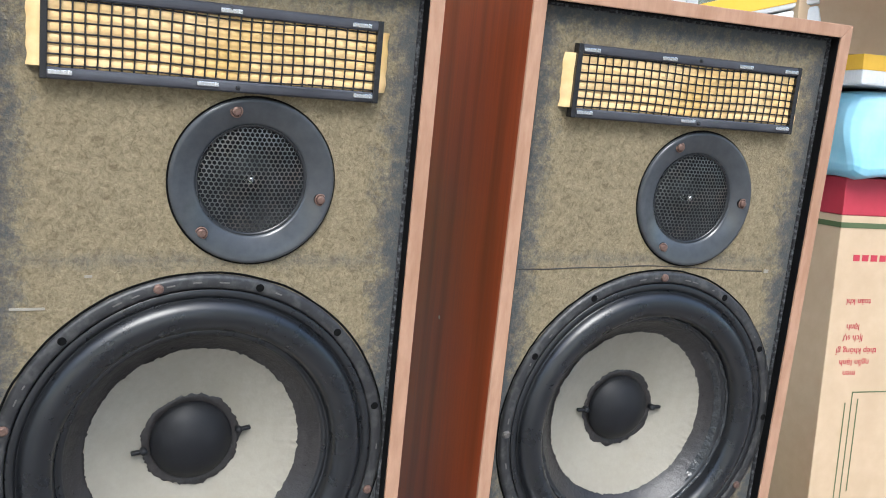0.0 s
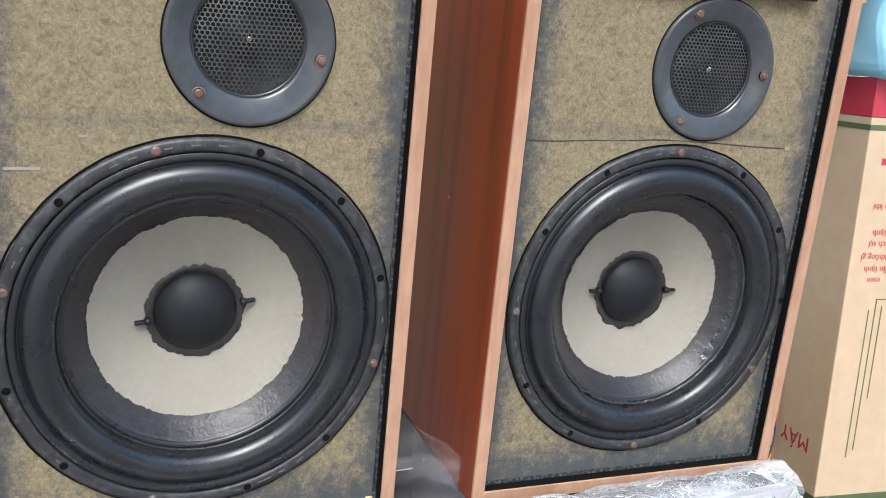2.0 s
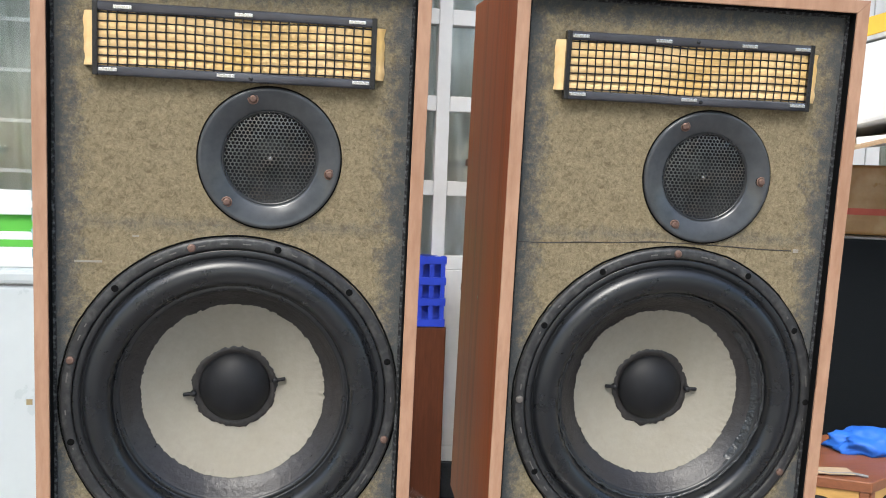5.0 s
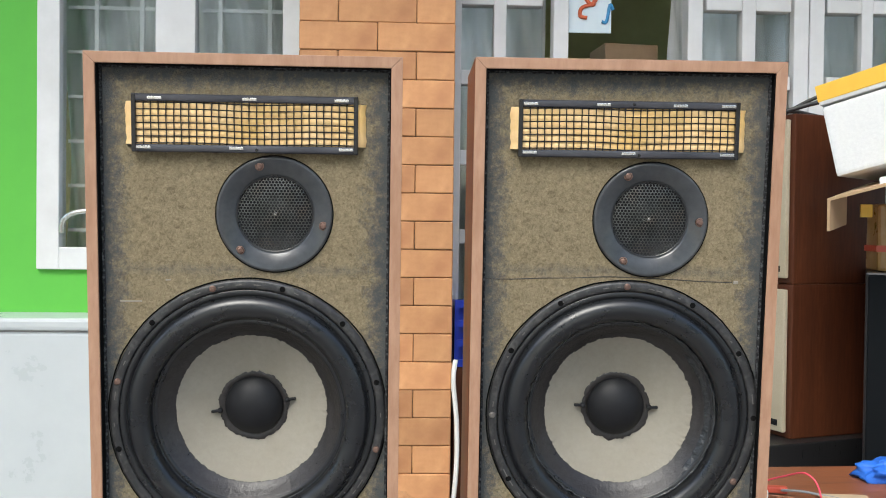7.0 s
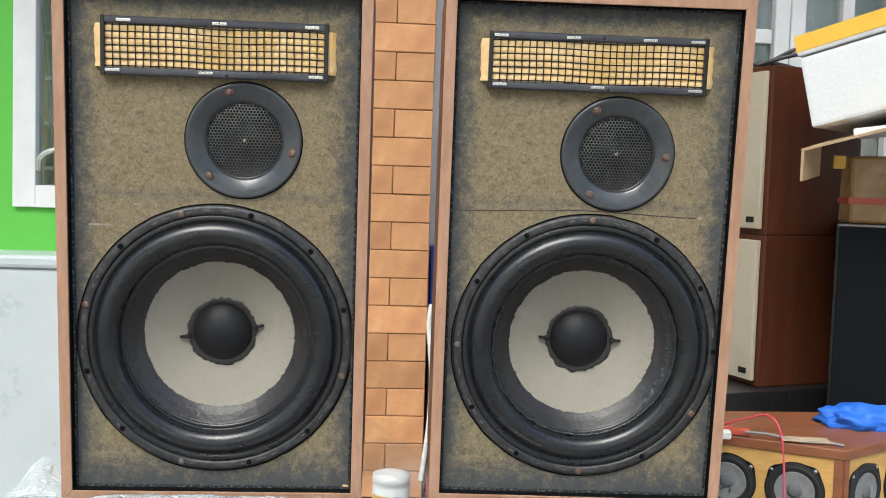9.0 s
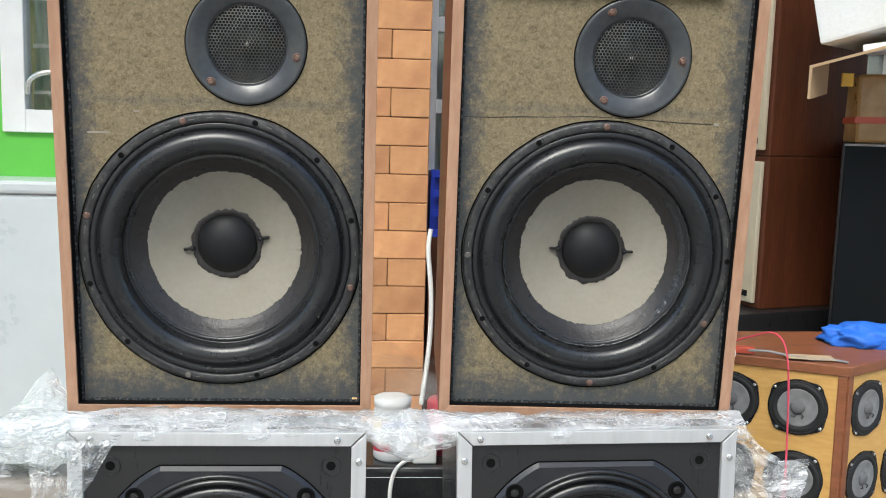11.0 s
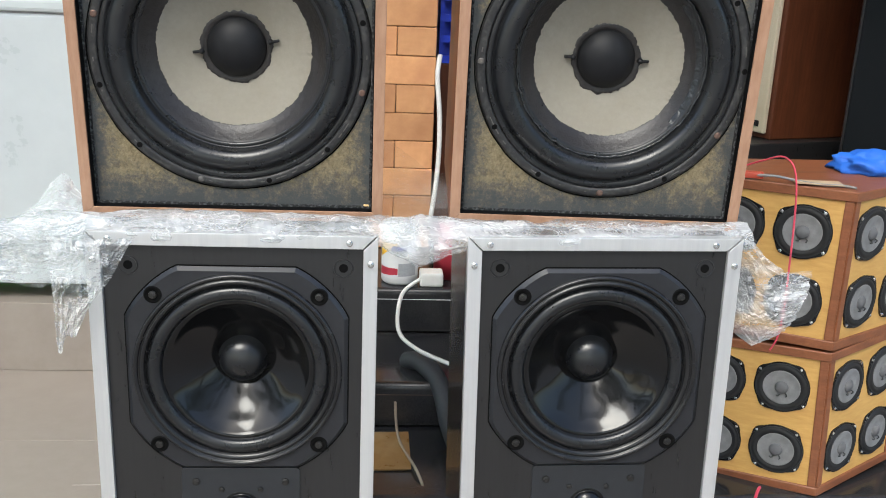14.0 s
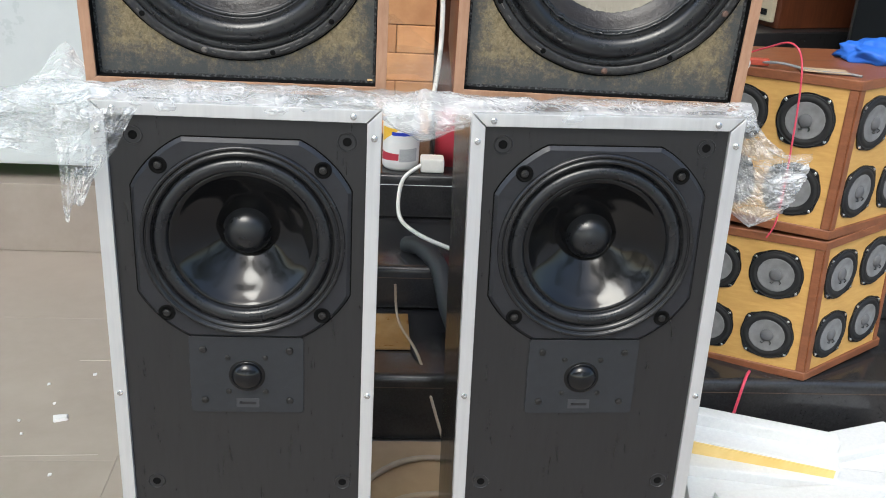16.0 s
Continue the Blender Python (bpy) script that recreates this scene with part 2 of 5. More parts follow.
CONE_GLOSS.node_tree.nodes["Principled BSDF"].inputs["Specular IOR Level"].default_value = 0.40
FELT = surface("worn_black_felt", (0.004, 0.004, 0.005), (0.012, 0.0125, 0.014), 160, 0.9, 0.6, c3=(0.22, 0.23, 0.24), c3_scale=240, c3_amount=0.5, contrast=0.2)
FILM = film_plastic("clear_packing_film")
FILM_CLEAR = film_plastic("thin_packing_film", 0.22)
FILM_MILKY = film_plastic("bunched_packing_film", 1.35)

# ---- building blocks ----


def part(name, bm, material, parent, label="", smooth=False, matrix=None):
    me = bpy.data.meshes.new(name)
    bmesh.ops.recalc_face_normals(bm, faces=bm.faces)
    if smooth:
        for f in bm.faces:
            f.smooth = True
    bm.to_mesh(me)
    bm.free()
    me.materials.append(material)
    ob = new(name, me)
    if parent:
        ob.parent = parent
    if matrix is not None:
        ob.matrix_basis = matrix
    if label:
        ob["label"] = label
    return ob


def share(name, me, parent, matrix):
    ob = new(name, me)
    ob.parent = parent
    ob.matrix_basis = matrix
    return ob


def thing(name, matrix, label, category, group="", kind=""):
    ob = new(name)
    ob.matrix_basis = matrix
    ob.empty_display_size = 0.05
    return tagged(ob, label, category, group, kind)


def solo(name, bm, material, matrix, label, category, group="", kind="", smooth=False):
    ob = part(name, bm, material, None, "", smooth, matrix)
    return tagged(ob, label, category, group, kind)


def add_box(bm, a, b, bevel=0.0, seg=2):
    r = bmesh.ops.create_cube(bm, size=1.0)
    vs = r["verts"]
    for v in vs:
        v.co = Vector([a[k] if v.co[k] < 0 else b[k] for k in range(3)])
    if bevel:
        es = list({e for v in vs for e in v.link_edges})
        bmesh.ops.bevel(bm, geom=es, offset=bevel, segments=seg, profile=0.6, affect="EDGES")
    return bm


def box(a, b, bevel=0.0, seg=2):
    return add_box(bmesh.new(), a, b, bevel, seg)


def lathe(profile, seg=96, wobble=None, bm=None, at=(0, 0, 0)):
    """A turned shape round the y axis from (radius, depth) pairs; wobble(angle, n) shifts the radius."""
    bm = bm or bmesh.new()
    rings = []
    for n, (r, y) in enumerate(profile):
        if r < 1e-6:
            rings.append([bm.verts.new((at[0], at[1] + y, at[2]))])
            continue
        ring = []
        for k in range(seg):
            a = 2 * math.pi * k / seg
            rr = r + (wobble(a, n) if wobble else 0)
            ring.append(bm.verts.new((at[0] + rr * math.cos(a), at[1] + y, at[2] + rr * math.sin(a))))
        rings.append(ring)
    for p, q in zip(rings, rings[1:]):
        for k in range(seg):
            l = (k + 1) % seg
            if len(p) == 1 and len(q) == 1:
                continue
            if len(p) == 1:
                bm.faces.new((p[0], q[k], q[l]))
            elif len(q) == 1:
                bm.faces.new((p[k], p[l], q[0]))
            else:
                bm.faces.new((p[k], p[l], q[l], q[k]))
    return bm


def tube(points, r, seg=8, bm=None):
    """A round cable along a smoothed line of points."""
    bm = bm or bmesh.new()
    pts = [Vector(p) for p in points]
    fine = []
    for i in range(len(pts) - 1):
        p0, p1, p2, p3 = pts[max(i - 1, 0)], pts[i], pts[i + 1], pts[min(i + 2, len(pts) - 1)]
        for k in range(8):
            t = k / 8
            fine.append(0.5 * ((2 * p1) + (p2 - p0) * t + (2 * p0 - 5 * p1 + 4 * p2 - p3) * t * t + (3 * p1 - p0 - 3 * p2 + p3) * t ** 3))
    fine.append(pts[-1])
    prev = None
    for i, p in enumerate(fine):
        d = (fine[min(i + 1, len(fine) - 1)] - fine[max(i - 1, 0)]).normalized()
        u = d.cross(Vector((0.31, 0.2, 0.93))).normalized()
        v = d.cross(u)
        ring = [bm.verts.new(p + r * (math.cos(2 * math.pi * k / seg) * u + math.sin(2 * math.pi * k / seg) * v)) for k in range(seg)]
        if prev:
            for k in range(seg):
                l = (k + 1) % seg
                bm.faces.new((prev[k], prev[l], ring[l], ring[k]))
        prev = ring
    return bm


def prism(outline, y0, y1, bevel=0.0):
    """A plate from an (x, z) outline, between two depths."""
    bm = bmesh.new()
    f = bm.faces.new([bm.verts.new((x, y0, z)) for x, z in outline])
    r = bmesh.ops.extrude_face_region(bm, geom=[f])
    for v in r["geom"]:
        if isinstance(v, bmesh.types.BMVert):
            v.co.y = y1
    if bevel:
        es = [e for e in bm.edges if all(abs(v.co.y - y0) < 1e-6 for v in e.verts)]
        bmesh.ops.bevel(bm, geom=es, offset=bevel, segments=2, profile=0.6, affect="EDGES")
    return bm


def frame_ring(x0, z0, x1, z1, w, y0, y1):
    """A rectangular frame of four bars in one mesh."""
    bm = bmesh.new()
    add_box(bm, (x0, y0, z0), (x0 + w, y1, z1), 0.002, 1)
    add_box(bm, (x1 - w, y0, z0), (x1, y1, z1), 0.002, 1)
    add_box(bm, (x0 + w, y0, z0), (x1 - w, y1, z0 + w), 0.002, 1)
    add_box(bm, (x0 + w, y0, z1 - w), (x1 - w, y1, z1), 0.002, 1)
    return bm


def rumple(bm, amount, size, seed=0.0):
    for v in bm.verts:
        p = v.co / size + Vector((seed, seed * 0.7, -seed))
        v.co += amount * noise.noise_vector(p)
    return bm


def arc(c, r, a0, a1, n):
    return [(c[0] + r * math.cos(radians(a0 + (a1 - a0) * k / n)), c[1] + r * math.sin(radians(a0 + (a1 - a0) * k / n))) for k in range(n + 1)]


def at_y(x, y, z):
    return Matrix.Translation((x, y, z))


def pierced(outline, circles, y0, y1, seg=96):
    """A board from an (x, z) outline with round openings (x, z, radius) right through it."""
    bm = bmesh.new()
    loops = [outline] + [[(cx + r * math.cos(2 * math.pi * k / seg), cz + r * math.sin(2 * math.pi * k / seg)) for k in range(seg)] for cx, cz, r in circles]
    edges = []
    for loop in loops:
        vs = [bm.verts.new((x, y0, z)) for x, z in loop]
        edges += [bm.edges.new((vs[k], vs[(k + 1) % len(vs)])) for k in range(len(vs))]
    r = bmesh.ops.triangle_fill(bm, use_beauty=True, use_dissolve=False, edges=edges)
    faces = [f for f in r["geom"] if isinstance(f, bmesh.types.BMFace)]
    r = bmesh.ops.extrude_face_region(bm, geom=faces)
    for v in r["geom"]:
        if isinstance(v, bmesh.types.BMVert):
            v.co.y = y1
    return bm

# ---- the vintage loudspeakers ----
CAB_W, CAB_H, CAB_D, WALL = 0.369, 0.637, 0.272, 0.0125
LIP = 0.015


def screw_mesh(name, r, material, depth=0.0025, slot=True):
    bm = lathe([(0, -depth), (r * 0.6, -depth), (r * 0.92, -depth * 0.7), (r, 0), (r, 0.002)], 14)
    if slot:
        add_box(bm, (-r * 0.7, -depth - 0.0004, -r * 0.13), (r * 0.7, -depth + 0.0006, r * 0.13))
        add_box(bm, (-r * 0.13, -depth - 0.0005, -r * 0.7), (r * 0.13, -depth + 0.0006, r * 0.7))
    me = bpy.data.meshes.new(name)
    bm.to_mesh(me)
    bm.free()
    me.materials.append(material)
    return me


RUST_SCREW = screw_mesh("screw", 0.0042, COPPER)
STEEL_SCREW = screw_mesh("screw", 0.0042, STEEL)
DULL_SCREW = screw_mesh("screw", 0.0040, DULL)
BOLT_HOLE = screw_mesh("hole", 0.0036, HOLE, 0.0006, False)


def hex_mesh(radius, pitch, bar, dome):
    """A perforated steel dome: a honeycomb of open cells."""
    bm = bmesh.new()
    seen = {}

    def vert(x, z, key):
        if key not in seen:
            rr = math.hypot(x, z) / radius
            seen[key] = bm.verts.new((x, -dome * (1 - min(rr, 1) ** 2) * 1.0, z))
        return seen[key]

    n = int(radius / pitch) + 2
    for i in range(-n, n + 1):
        for j in range(-n, n + 1):
            cx, cz = (i + 0.5 * (j % 2)) * pitch, j * pitch * 0.866
            if math.hypot(cx, cz) > radius - pitch * 0.4:
                continue
            ro, ri = pitch / math.sqrt(3), pitch / math.sqrt(3) - bar
            outer, inner = [], []
            for k in range(6):
                a = math.pi / 6 + k * math.pi / 3
                x, z = cx + ro * math.cos(a), cz + ro * math.sin(a)
                outer.append(vert(x, z, (round(x * 2e4), round(z * 2e4))))
                x, z = cx + ri * math.cos(a), cz + ri * math.sin(a)
                inner.append(vert(x, z, (i, j, k)))
            for k in range(6):
                l = (k + 1) % 6
                try:
                    bm.faces.new((outer[k], outer[l], inner[l], inner[k]))
                except ValueError:
                    pass
    return bm


def midrange(parent, x, z, turns):
    d = part("midrange_driver", lathe([(0.0458, 0.0065), (0.0462, 0.0042), (0.0490, 0.0022), (0.060, -0.0014), (0.0655, -0.0036), (0.0678, -0.0036), (0.0690, -0.0020), (0.0692, 0.001)], 96),
             FLANGE, parent, "black plastic midrange flange", True, at_y(x, LIP, z))
    # flat black ring on the baffle paints the shade round the flange
    part("shade_ring", lathe([(0.0690, -0.0002), (0.0705, -0.0002), (0.0705, 0.001)], 96), HOLE, d)
    part("inner_ring", lathe([(0.0480, 0.006), (0.0460, 0.0036), (0.0443, 0.006)], 96), RUBBER, d, "", True)
    part("wire_mesh", hex_mesh(0.0460, 0.0040, 0.00062, 0.007), MESH_STEEL, d, "black perforated steel mesh dome", matrix=at_y(0, 0.006, 0))
    part("cone", lathe([(0.048, 0.010), (0.043, 0.012), (0.022, 0.026), (0.014, 0.024), (0.006, 0.020), (0, 0.019)], 48), CAP_BLACK, d, "", True)
    part("phase_plug", lathe([(0, 0.006), (0.002, 0.0065), (0.0036, 0.010), (0.004, 0.02)], 20), STEEL, d, "", True)
    for a in turns:
        c, s = 0.0598 * math.cos(radians(a)), 0.0598 * math.sin(radians(a))
        part("screw_well", lathe([(0, -0.0022), (0.0052, -0.0022), (0.0054, 0.001)], 18), HOLE, d, matrix=at_y(c, 0, s))
        part("washer", lathe([(0.0040, -0.0024), (0.0046, -0.0026), (0.0054, -0.0022)], 20), COPPER, d, matrix=at_y(c, 0, s))
        share("screw", RUST_SCREW, d, pose(c, -0.0020, s, 0, a * 1.7, 0) @ Matrix.Scale(0.9, 4))
    return d


def ragged(seed, amount, freq):
    def f(a, n):
        p = Vector((math.cos(a) * freq, math.sin(a) * freq, seed))
        return amount * (noise.noise(p) + 0.7 * noise.noise(p * 2.7) + 0.5 * noise.noise(p * 7.0))
    return f


def woofer(parent, x, z, first, seed, screws, wet):
    d = part("woofer", lathe([(0.1548, 0.008), (0.1550, -0.0026), (0.1562, -0.0042), (0.1580, -0.0047), (0.1640, -0.0047), (0.1664, -0.0032), (0.1670, 0.001)], 160),
             BLACK_RIM, parent, "black twelve-inch woofer with a scuffed rim", True, at_y(x, LIP, z))
    # ragged black ring on the baffle, painted shade beside the rim
    part("shade_ring", lathe([(0.1670, -0.0001), (0.1690, -0.0001), (0.1690, 0.001)], 128, ragged(seed, 0.0007, 6)), HOLE, d)
    part("groove", lathe([(0.1556, 0.0), (0.1543, 0.0)], 128), HOLE, d)
    # one sheet of rubber: outer flange, half roll, inner flange down to the cone
    roll = [(0.1546, 0.002), (0.1544, -0.0026), (0.1536, -0.0034), (0.1500, -0.0034), (0.1478, -0.0030), (0.1468, -0.0012)]
    roll += [(0.1322 + 0.0140 * math.cos(radians(a)), 0.001 - 0.0128 * math.sin(radians(a))) for a in range(10, 181, 10)]
    roll += [(0.1174, 0.0052), (0.1164, 0.0070), (0.1152, 0.0062), (0.1128, 0.0064), (0.1112, 0.0078), (0.1104, 0.0100)]
    part("rubber_surround", lathe(roll, 160), RUBBER, d, "black rubber half-roll surround", True)
    if wet:
        part("glue_bead", lathe([(0.1182, 0.0060), (0.1172, 0.0042), (0.1158, 0.0036), (0.1144, 0.0056), (0.1136, 0.0110)], 220, ragged(seed + 3, 0.0014, 18)), GLUE, d, "", True)
    part("cone_edge", lathe([(0.1122, 0.0078), (0.1108, 0.0088), (0.1085, 0.0115), (0.104, 0.0170), (0.0985, 0.0228), (0.092, 0.0275), (0.085, 0.0312)], 160, ragged(seed + 2, 0.0004, 12)), CONE_DARK, d, "dark rough outer ring of the cone", True)
    if wet:
        bm = lathe([(0.1165, 0.0052), (0.1135, 0.0066), (0.1090, 0.0096), (0.1055, 0.0136)], 220, ragged(seed + 5, 0.0012, 14))
        off = [v for v in bm.verts if not -42 + 9 * noise.noise(v.co * 90) < math.degrees(math.atan2(v.co.z, v.co.x)) < 44 + 9 * noise.noise(v.co * 70)]
        bmesh.ops.delete(bm, geom=off, context="VERTS")
        part("wet_glue", bm, GLUE, d, "glossy wet glue smeared on the cone edge", True)
    part("painted_cone", lathe([(0.0935, 0.0256), (0.0922, 0.0262), (0.0890, 0.0281), (0.0865, 0.0293), (0.068, 0.0378), (0.036, 0.0490)], 360, lambda a, n: (ragged(seed + 7, 0.0012, 5)(a, n) + ragged(seed + 9, 0.0011, 26)(a, n)) * (1.0 if n < 2 else 0.8 if n == 2 else 0.0)), CONE_BEIGE, d, "beige painted paper cone", True)
    part("glue_collar", lathe([(0.0440, 0.0455), (0.0425, 0.0447), (0.0390, 0.0456), (0.0355, 0.0464)], 160, lambda a, n: ragged(seed + 11, 0.0030, 3)(a, n) * (1.0 if n < 2 else 0.2)), CONE_DARK, d, "", True)
    part("dust_cap", lathe([(0.0368, 0.0460), (0.0362, 0.0430), (0.0350, 0.0410), (0.027, 0.0345), (0.017, 0.0297), (0.008, 0.0278), (0, 0.0273)], 72), CAP_BLACK, d, "matt black domed dust cap", True)
    for a in ((188, 11) if first == 15 else (178, 0)):
        c, s = math.cos(radians(a)), math.sin(radians(a))
        bm = lathe([(0, -0.004), (0.0028, -0.003), (0.0036, 0.0), (0.003, 0.004)], 12)
        add_box(bm, (0.001, -0.002, -0.0016), (0.011, 0.003, 0.0016), 0.001)
        part("lead_tab", bm, CAP_BLACK, d, "", True, pose(0.0425 * c, 0.041, 0.0425 * s, 0, -a, 0))
    for k in range(12):
        a = first + 30 * k
        c, s = 0.1608 * math.cos(radians(a)), 0.1608 * math.sin(radians(a))
        m = pose(c, -0.0046, s, 0, a * 2.3, 0)
        if k in screws:
            share("screw", RUST_SCREW if k % 2 else DULL_SCREW, d, m)
        else:
            share("bolt_hole", BOLT_HOLE, d, m)
    for k in range(26):
        a = radians(random.uniform(0, 360))
        part("wear_chip", box((-0.0035, -0.00495, -0.0006), (0.0035, -0.0046, 0.0006)), CHIP, d,
             matrix=pose(0.1606 * math.cos(a), -0.0001, 0.1606 * math.sin(a), 0, 90 - math.degrees(a), 0) @ Matrix.Scale(random.uniform(0.3, 1.2), 4, (1, 0, 0)))
    return d


def horn(parent, x0, z0, x1, z1, tilt, clips):
    w, h = x1 - x0, z1 - z0
    g = part("tweeter_grille", box((0.003, 0.0005, 0.010), (w - 0.003, 0.003, h - 0.010)), HOLE, parent, "cracked black tweeter grille over yellow foam", False, pose(x0, LIP - 0.006, z0, 0, -tilt, 0))
    foam = bmesh.new()
    bmesh.ops.create_grid(foam, x_segments=120, y_segments=30, size=0.5)
    for v in foam.verts:
        x, z = (v.co.x + 0.5) * (w + 0.020) - 0.010, (v.co.y + 0.5) * (h - 0.018) + 0.009
        cell = abs(math.sin(math.pi * (x - 0.004) / ((w - 0.008) / 29))) * abs(math.sin(math.pi * (z - 0.009) / ((h - 0.018) / 6)))
        end = min(1.0, min(x + 0.010, w + 0.010 - x) / 0.008)
        v.co = Vector((x + 0.0015 * noise.noise(Vector((0, z * 90, x0))), -0.0010 - 0.0016 * math.sqrt(cell) * (1 if 0 < x < w else 0) + 0.006 * (1 - end) ** 2 + 0.0008 * noise.noise(Vector((x * 60, z * 60, 1))), z))
    part("foam_pad", foam, FOAM_YELLOW, g, "yellow foam pad", True)
    part("rail", box((0.0, -0.0050, 0.0), (w, 0.004, 0.0092), 0.0036, 3), RAIL, g)
    part("rail", box((0.0, -0.0050, h - 0.0092), (w, 0.004, h), 0.0036, 3), RAIL, g)
    part("end_bar", box((-0.001, -0.0054, 0.0), (0.0042, 0.004, h), 0.001), BLACK_PLASTIC, g)
    part("end_bar", box((w - 0.0042, -0.0054, 0.0), (w + 0.001, 0.004, h), 0.001), BLACK_PLASTIC, g)
    up = tube([(0, 0, 0.009), (0.0002, -0.0008, 0.009 + (h - 0.018) * 0.33), (-0.0002, -0.0008, 0.009 + (h - 0.018) * 0.66), (0, 0, h - 0.009)], 0.00072, 6)
    me = None
    for k in range(1, 29):
        x = 0.004 + (w - 0.008) * k / 29
        if me is None:
            ob = part("grille_wire", up, BLACK_PLASTIC, g, matrix=at_y(x, -0.0030, 0))
            me = ob.data
        else:
            share("grille_wire", me, g, pose(x, -0.0030, 0, 0, random.uniform(-0.6, 0.6), 0))
    me = None
    for k in range(0, 7):
        z = 0.0105 + (h - 0.021) * k / 6
        if me is None:
            ob = part("grille_bar", tube([(0.003, 0, 0), (w * 0.3, 0.0002, 0.0006), (w * 0.55, -0.0004, -0.0012), (w * 0.8, 0.0002, 0.0004), (w - 0.003, 0, 0)], 0.00072, 6), BLACK_PLASTIC, g, matrix=at_y(0, -0.0022, z))
            me = ob.data
        else:
            share("grille_bar", me, g, pose(0, -0.0022, z, 0, random.uniform(-0.15, 0.15), 0))
    for fx, top in clips:
        z = h - 0.0052 if top else 0.0055
        part("clip", box((-0.0085, -0.0064, -0.0018), (0.0085, -0.0048, 0.0018), 0.0006), STEEL, g, "bright metal clip", matrix=at_y(w * fx, 0, z))
    for fx, top in ((0.52, True), (0.55, False)):
        part("rivet", lathe([(0, -0.0066), (0.0018, -0.006), (0.002, -0.0048)], 12), BLACK_PLASTIC, g, matrix=at_y(w * fx, 0, h - 0.004 if top else 0.004))
    return g


def vintage_speaker(matrix, label, w_at, w_first, m_at, m_turns, g_at, tilt, clips, seed, screws, wet, board):
    s = thing("vintage_loudspeaker", matrix, label, "loudspeaker", "upper pair of loudspeakers")
    # shell: two sides, top, foot, back
    part("side_panel", box((0, 0.0035, 0), (WALL, CAB_D, CAB_H), 0.0012), WOOD_SIDE, s, "red-brown mahogany veneer side")
    part("side_panel", box((CAB_W - WALL, 0.0035, 0), (CAB_W, CAB_D, CAB_H), 0.0012), WOOD_SIDE, s, "red-brown mahogany veneer side")
    part("top_panel", box((WALL, 0.0035, CAB_H - WALL), (CAB_W - WALL, CAB_D, CAB_H), 0.001), WOOD_SIDE, s)
    part("bottom_panel", box((WALL, 0.0035, 0), (CAB_W - WALL, CAB_D, WALL), 0.001), WOOD_SIDE, s)
    part("back_panel", box((WALL, CAB_D - 0.016, WALL), (CAB_W - WALL, CAB_D - 0.004, CAB_H - WALL)), CAP_BLACK, s)
    # mitred front edge strips
    e = WALL + 0.0008
    for out in ([(0, 0), (e, e), (e, CAB_H - e), (0, CAB_H)], [(CAB_W, 0), (CAB_W - e, e), (CAB_W - e, CAB_H - e), (CAB_W, CAB_H)],
                [(0, 0), (CAB_W, 0), (CAB_W - e, e), (e, e)], [(0, CAB_H), (CAB_W, CAB_H), (CAB_W - e, CAB_H - e), (e, CAB_H - e)]):
        part("edge_strip", prism(out, 0.0, 0.0032, 0.0008), WOOD_EDGE, s, "worn lighter walnut edging")
    for a, b in (((e, e), (e + 0.004, CAB_H - e)), ((CAB_W - e - 0.004, e), (CAB_W - e, CAB_H - e)), ((e + 0.004, e), (CAB_W - e - 0.004, e + 0.004)), ((e + 0.004, CAB_H - e - 0.004), (CAB_W - e - 0.004, CAB_H - e))):
        part("gasket_strip", box((a[0], LIP - 0.003, a[1]), (b[0], LIP + 0.004, b[1]), 0.0008, 1), FELT, s, "worn black felt gasket strip")
    for a, b in (((e, e), (e + 0.0012, CAB_H - e)), ((CAB_W - e - 0.0012, e), (CAB_W - e, CAB_H - e)), ((e + 0.0012, e), (CAB_W - e - 0.0012, e + 0.0012)), ((e + 0.0012, CAB_H - e - 0.0012), (CAB_W - e - 0.0012, CAB_H - e))):
        part("recess_lining", box((a[0], 0.0022, a[1]), (b[0], LIP - 0.003, b[1])), HOLE, s, "black painted inside of the frame")
    bw, bh = CAB_W - 2 * WALL, CAB_H - 2 * WALL
    bm = pierced([(0, 0), (bw, 0), (bw, bh), (0, bh)], [(w_at[0] - WALL, w_at[1] - WALL, 0.146), (m_at[0] - WALL, m_at[1] - WALL, 0.0660)], 0, 0.012)
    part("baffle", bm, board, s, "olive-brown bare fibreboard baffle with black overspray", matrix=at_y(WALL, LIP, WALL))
    woofer(s, w_at[0], w_at[1], w_first, seed, screws, wet)
    midrange(s, m_at[0], m_at[1], m_turns)
    horn(s, *g_at, tilt, clips)
    return s


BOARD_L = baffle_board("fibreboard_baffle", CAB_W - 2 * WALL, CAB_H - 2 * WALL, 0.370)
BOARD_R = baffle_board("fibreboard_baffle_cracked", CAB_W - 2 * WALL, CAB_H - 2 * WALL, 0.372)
LEFT = STACK @ pose(-0.004, -0.005, 0.861)
RIGHT = STACK @ pose(0.450, -0.006, 0.863, 0, 0, -2.4)
left_speaker = vintage_speaker(LEFT, "vintage walnut loudspeaker with bare fibreboard baffle, set on packing film", (0.186, 0.2045), 15, (0.2176, 0.4499), (107, -13, 227),
                               (0.054, 0.522, 0.316, 0.590), 0.0, ((0.10, True), (0.52, True), (0.93, True), (0.05, False), (0.46, False), (0.95, False)), 2.0, (3, 5, 8, 11), False, BOARD_L)
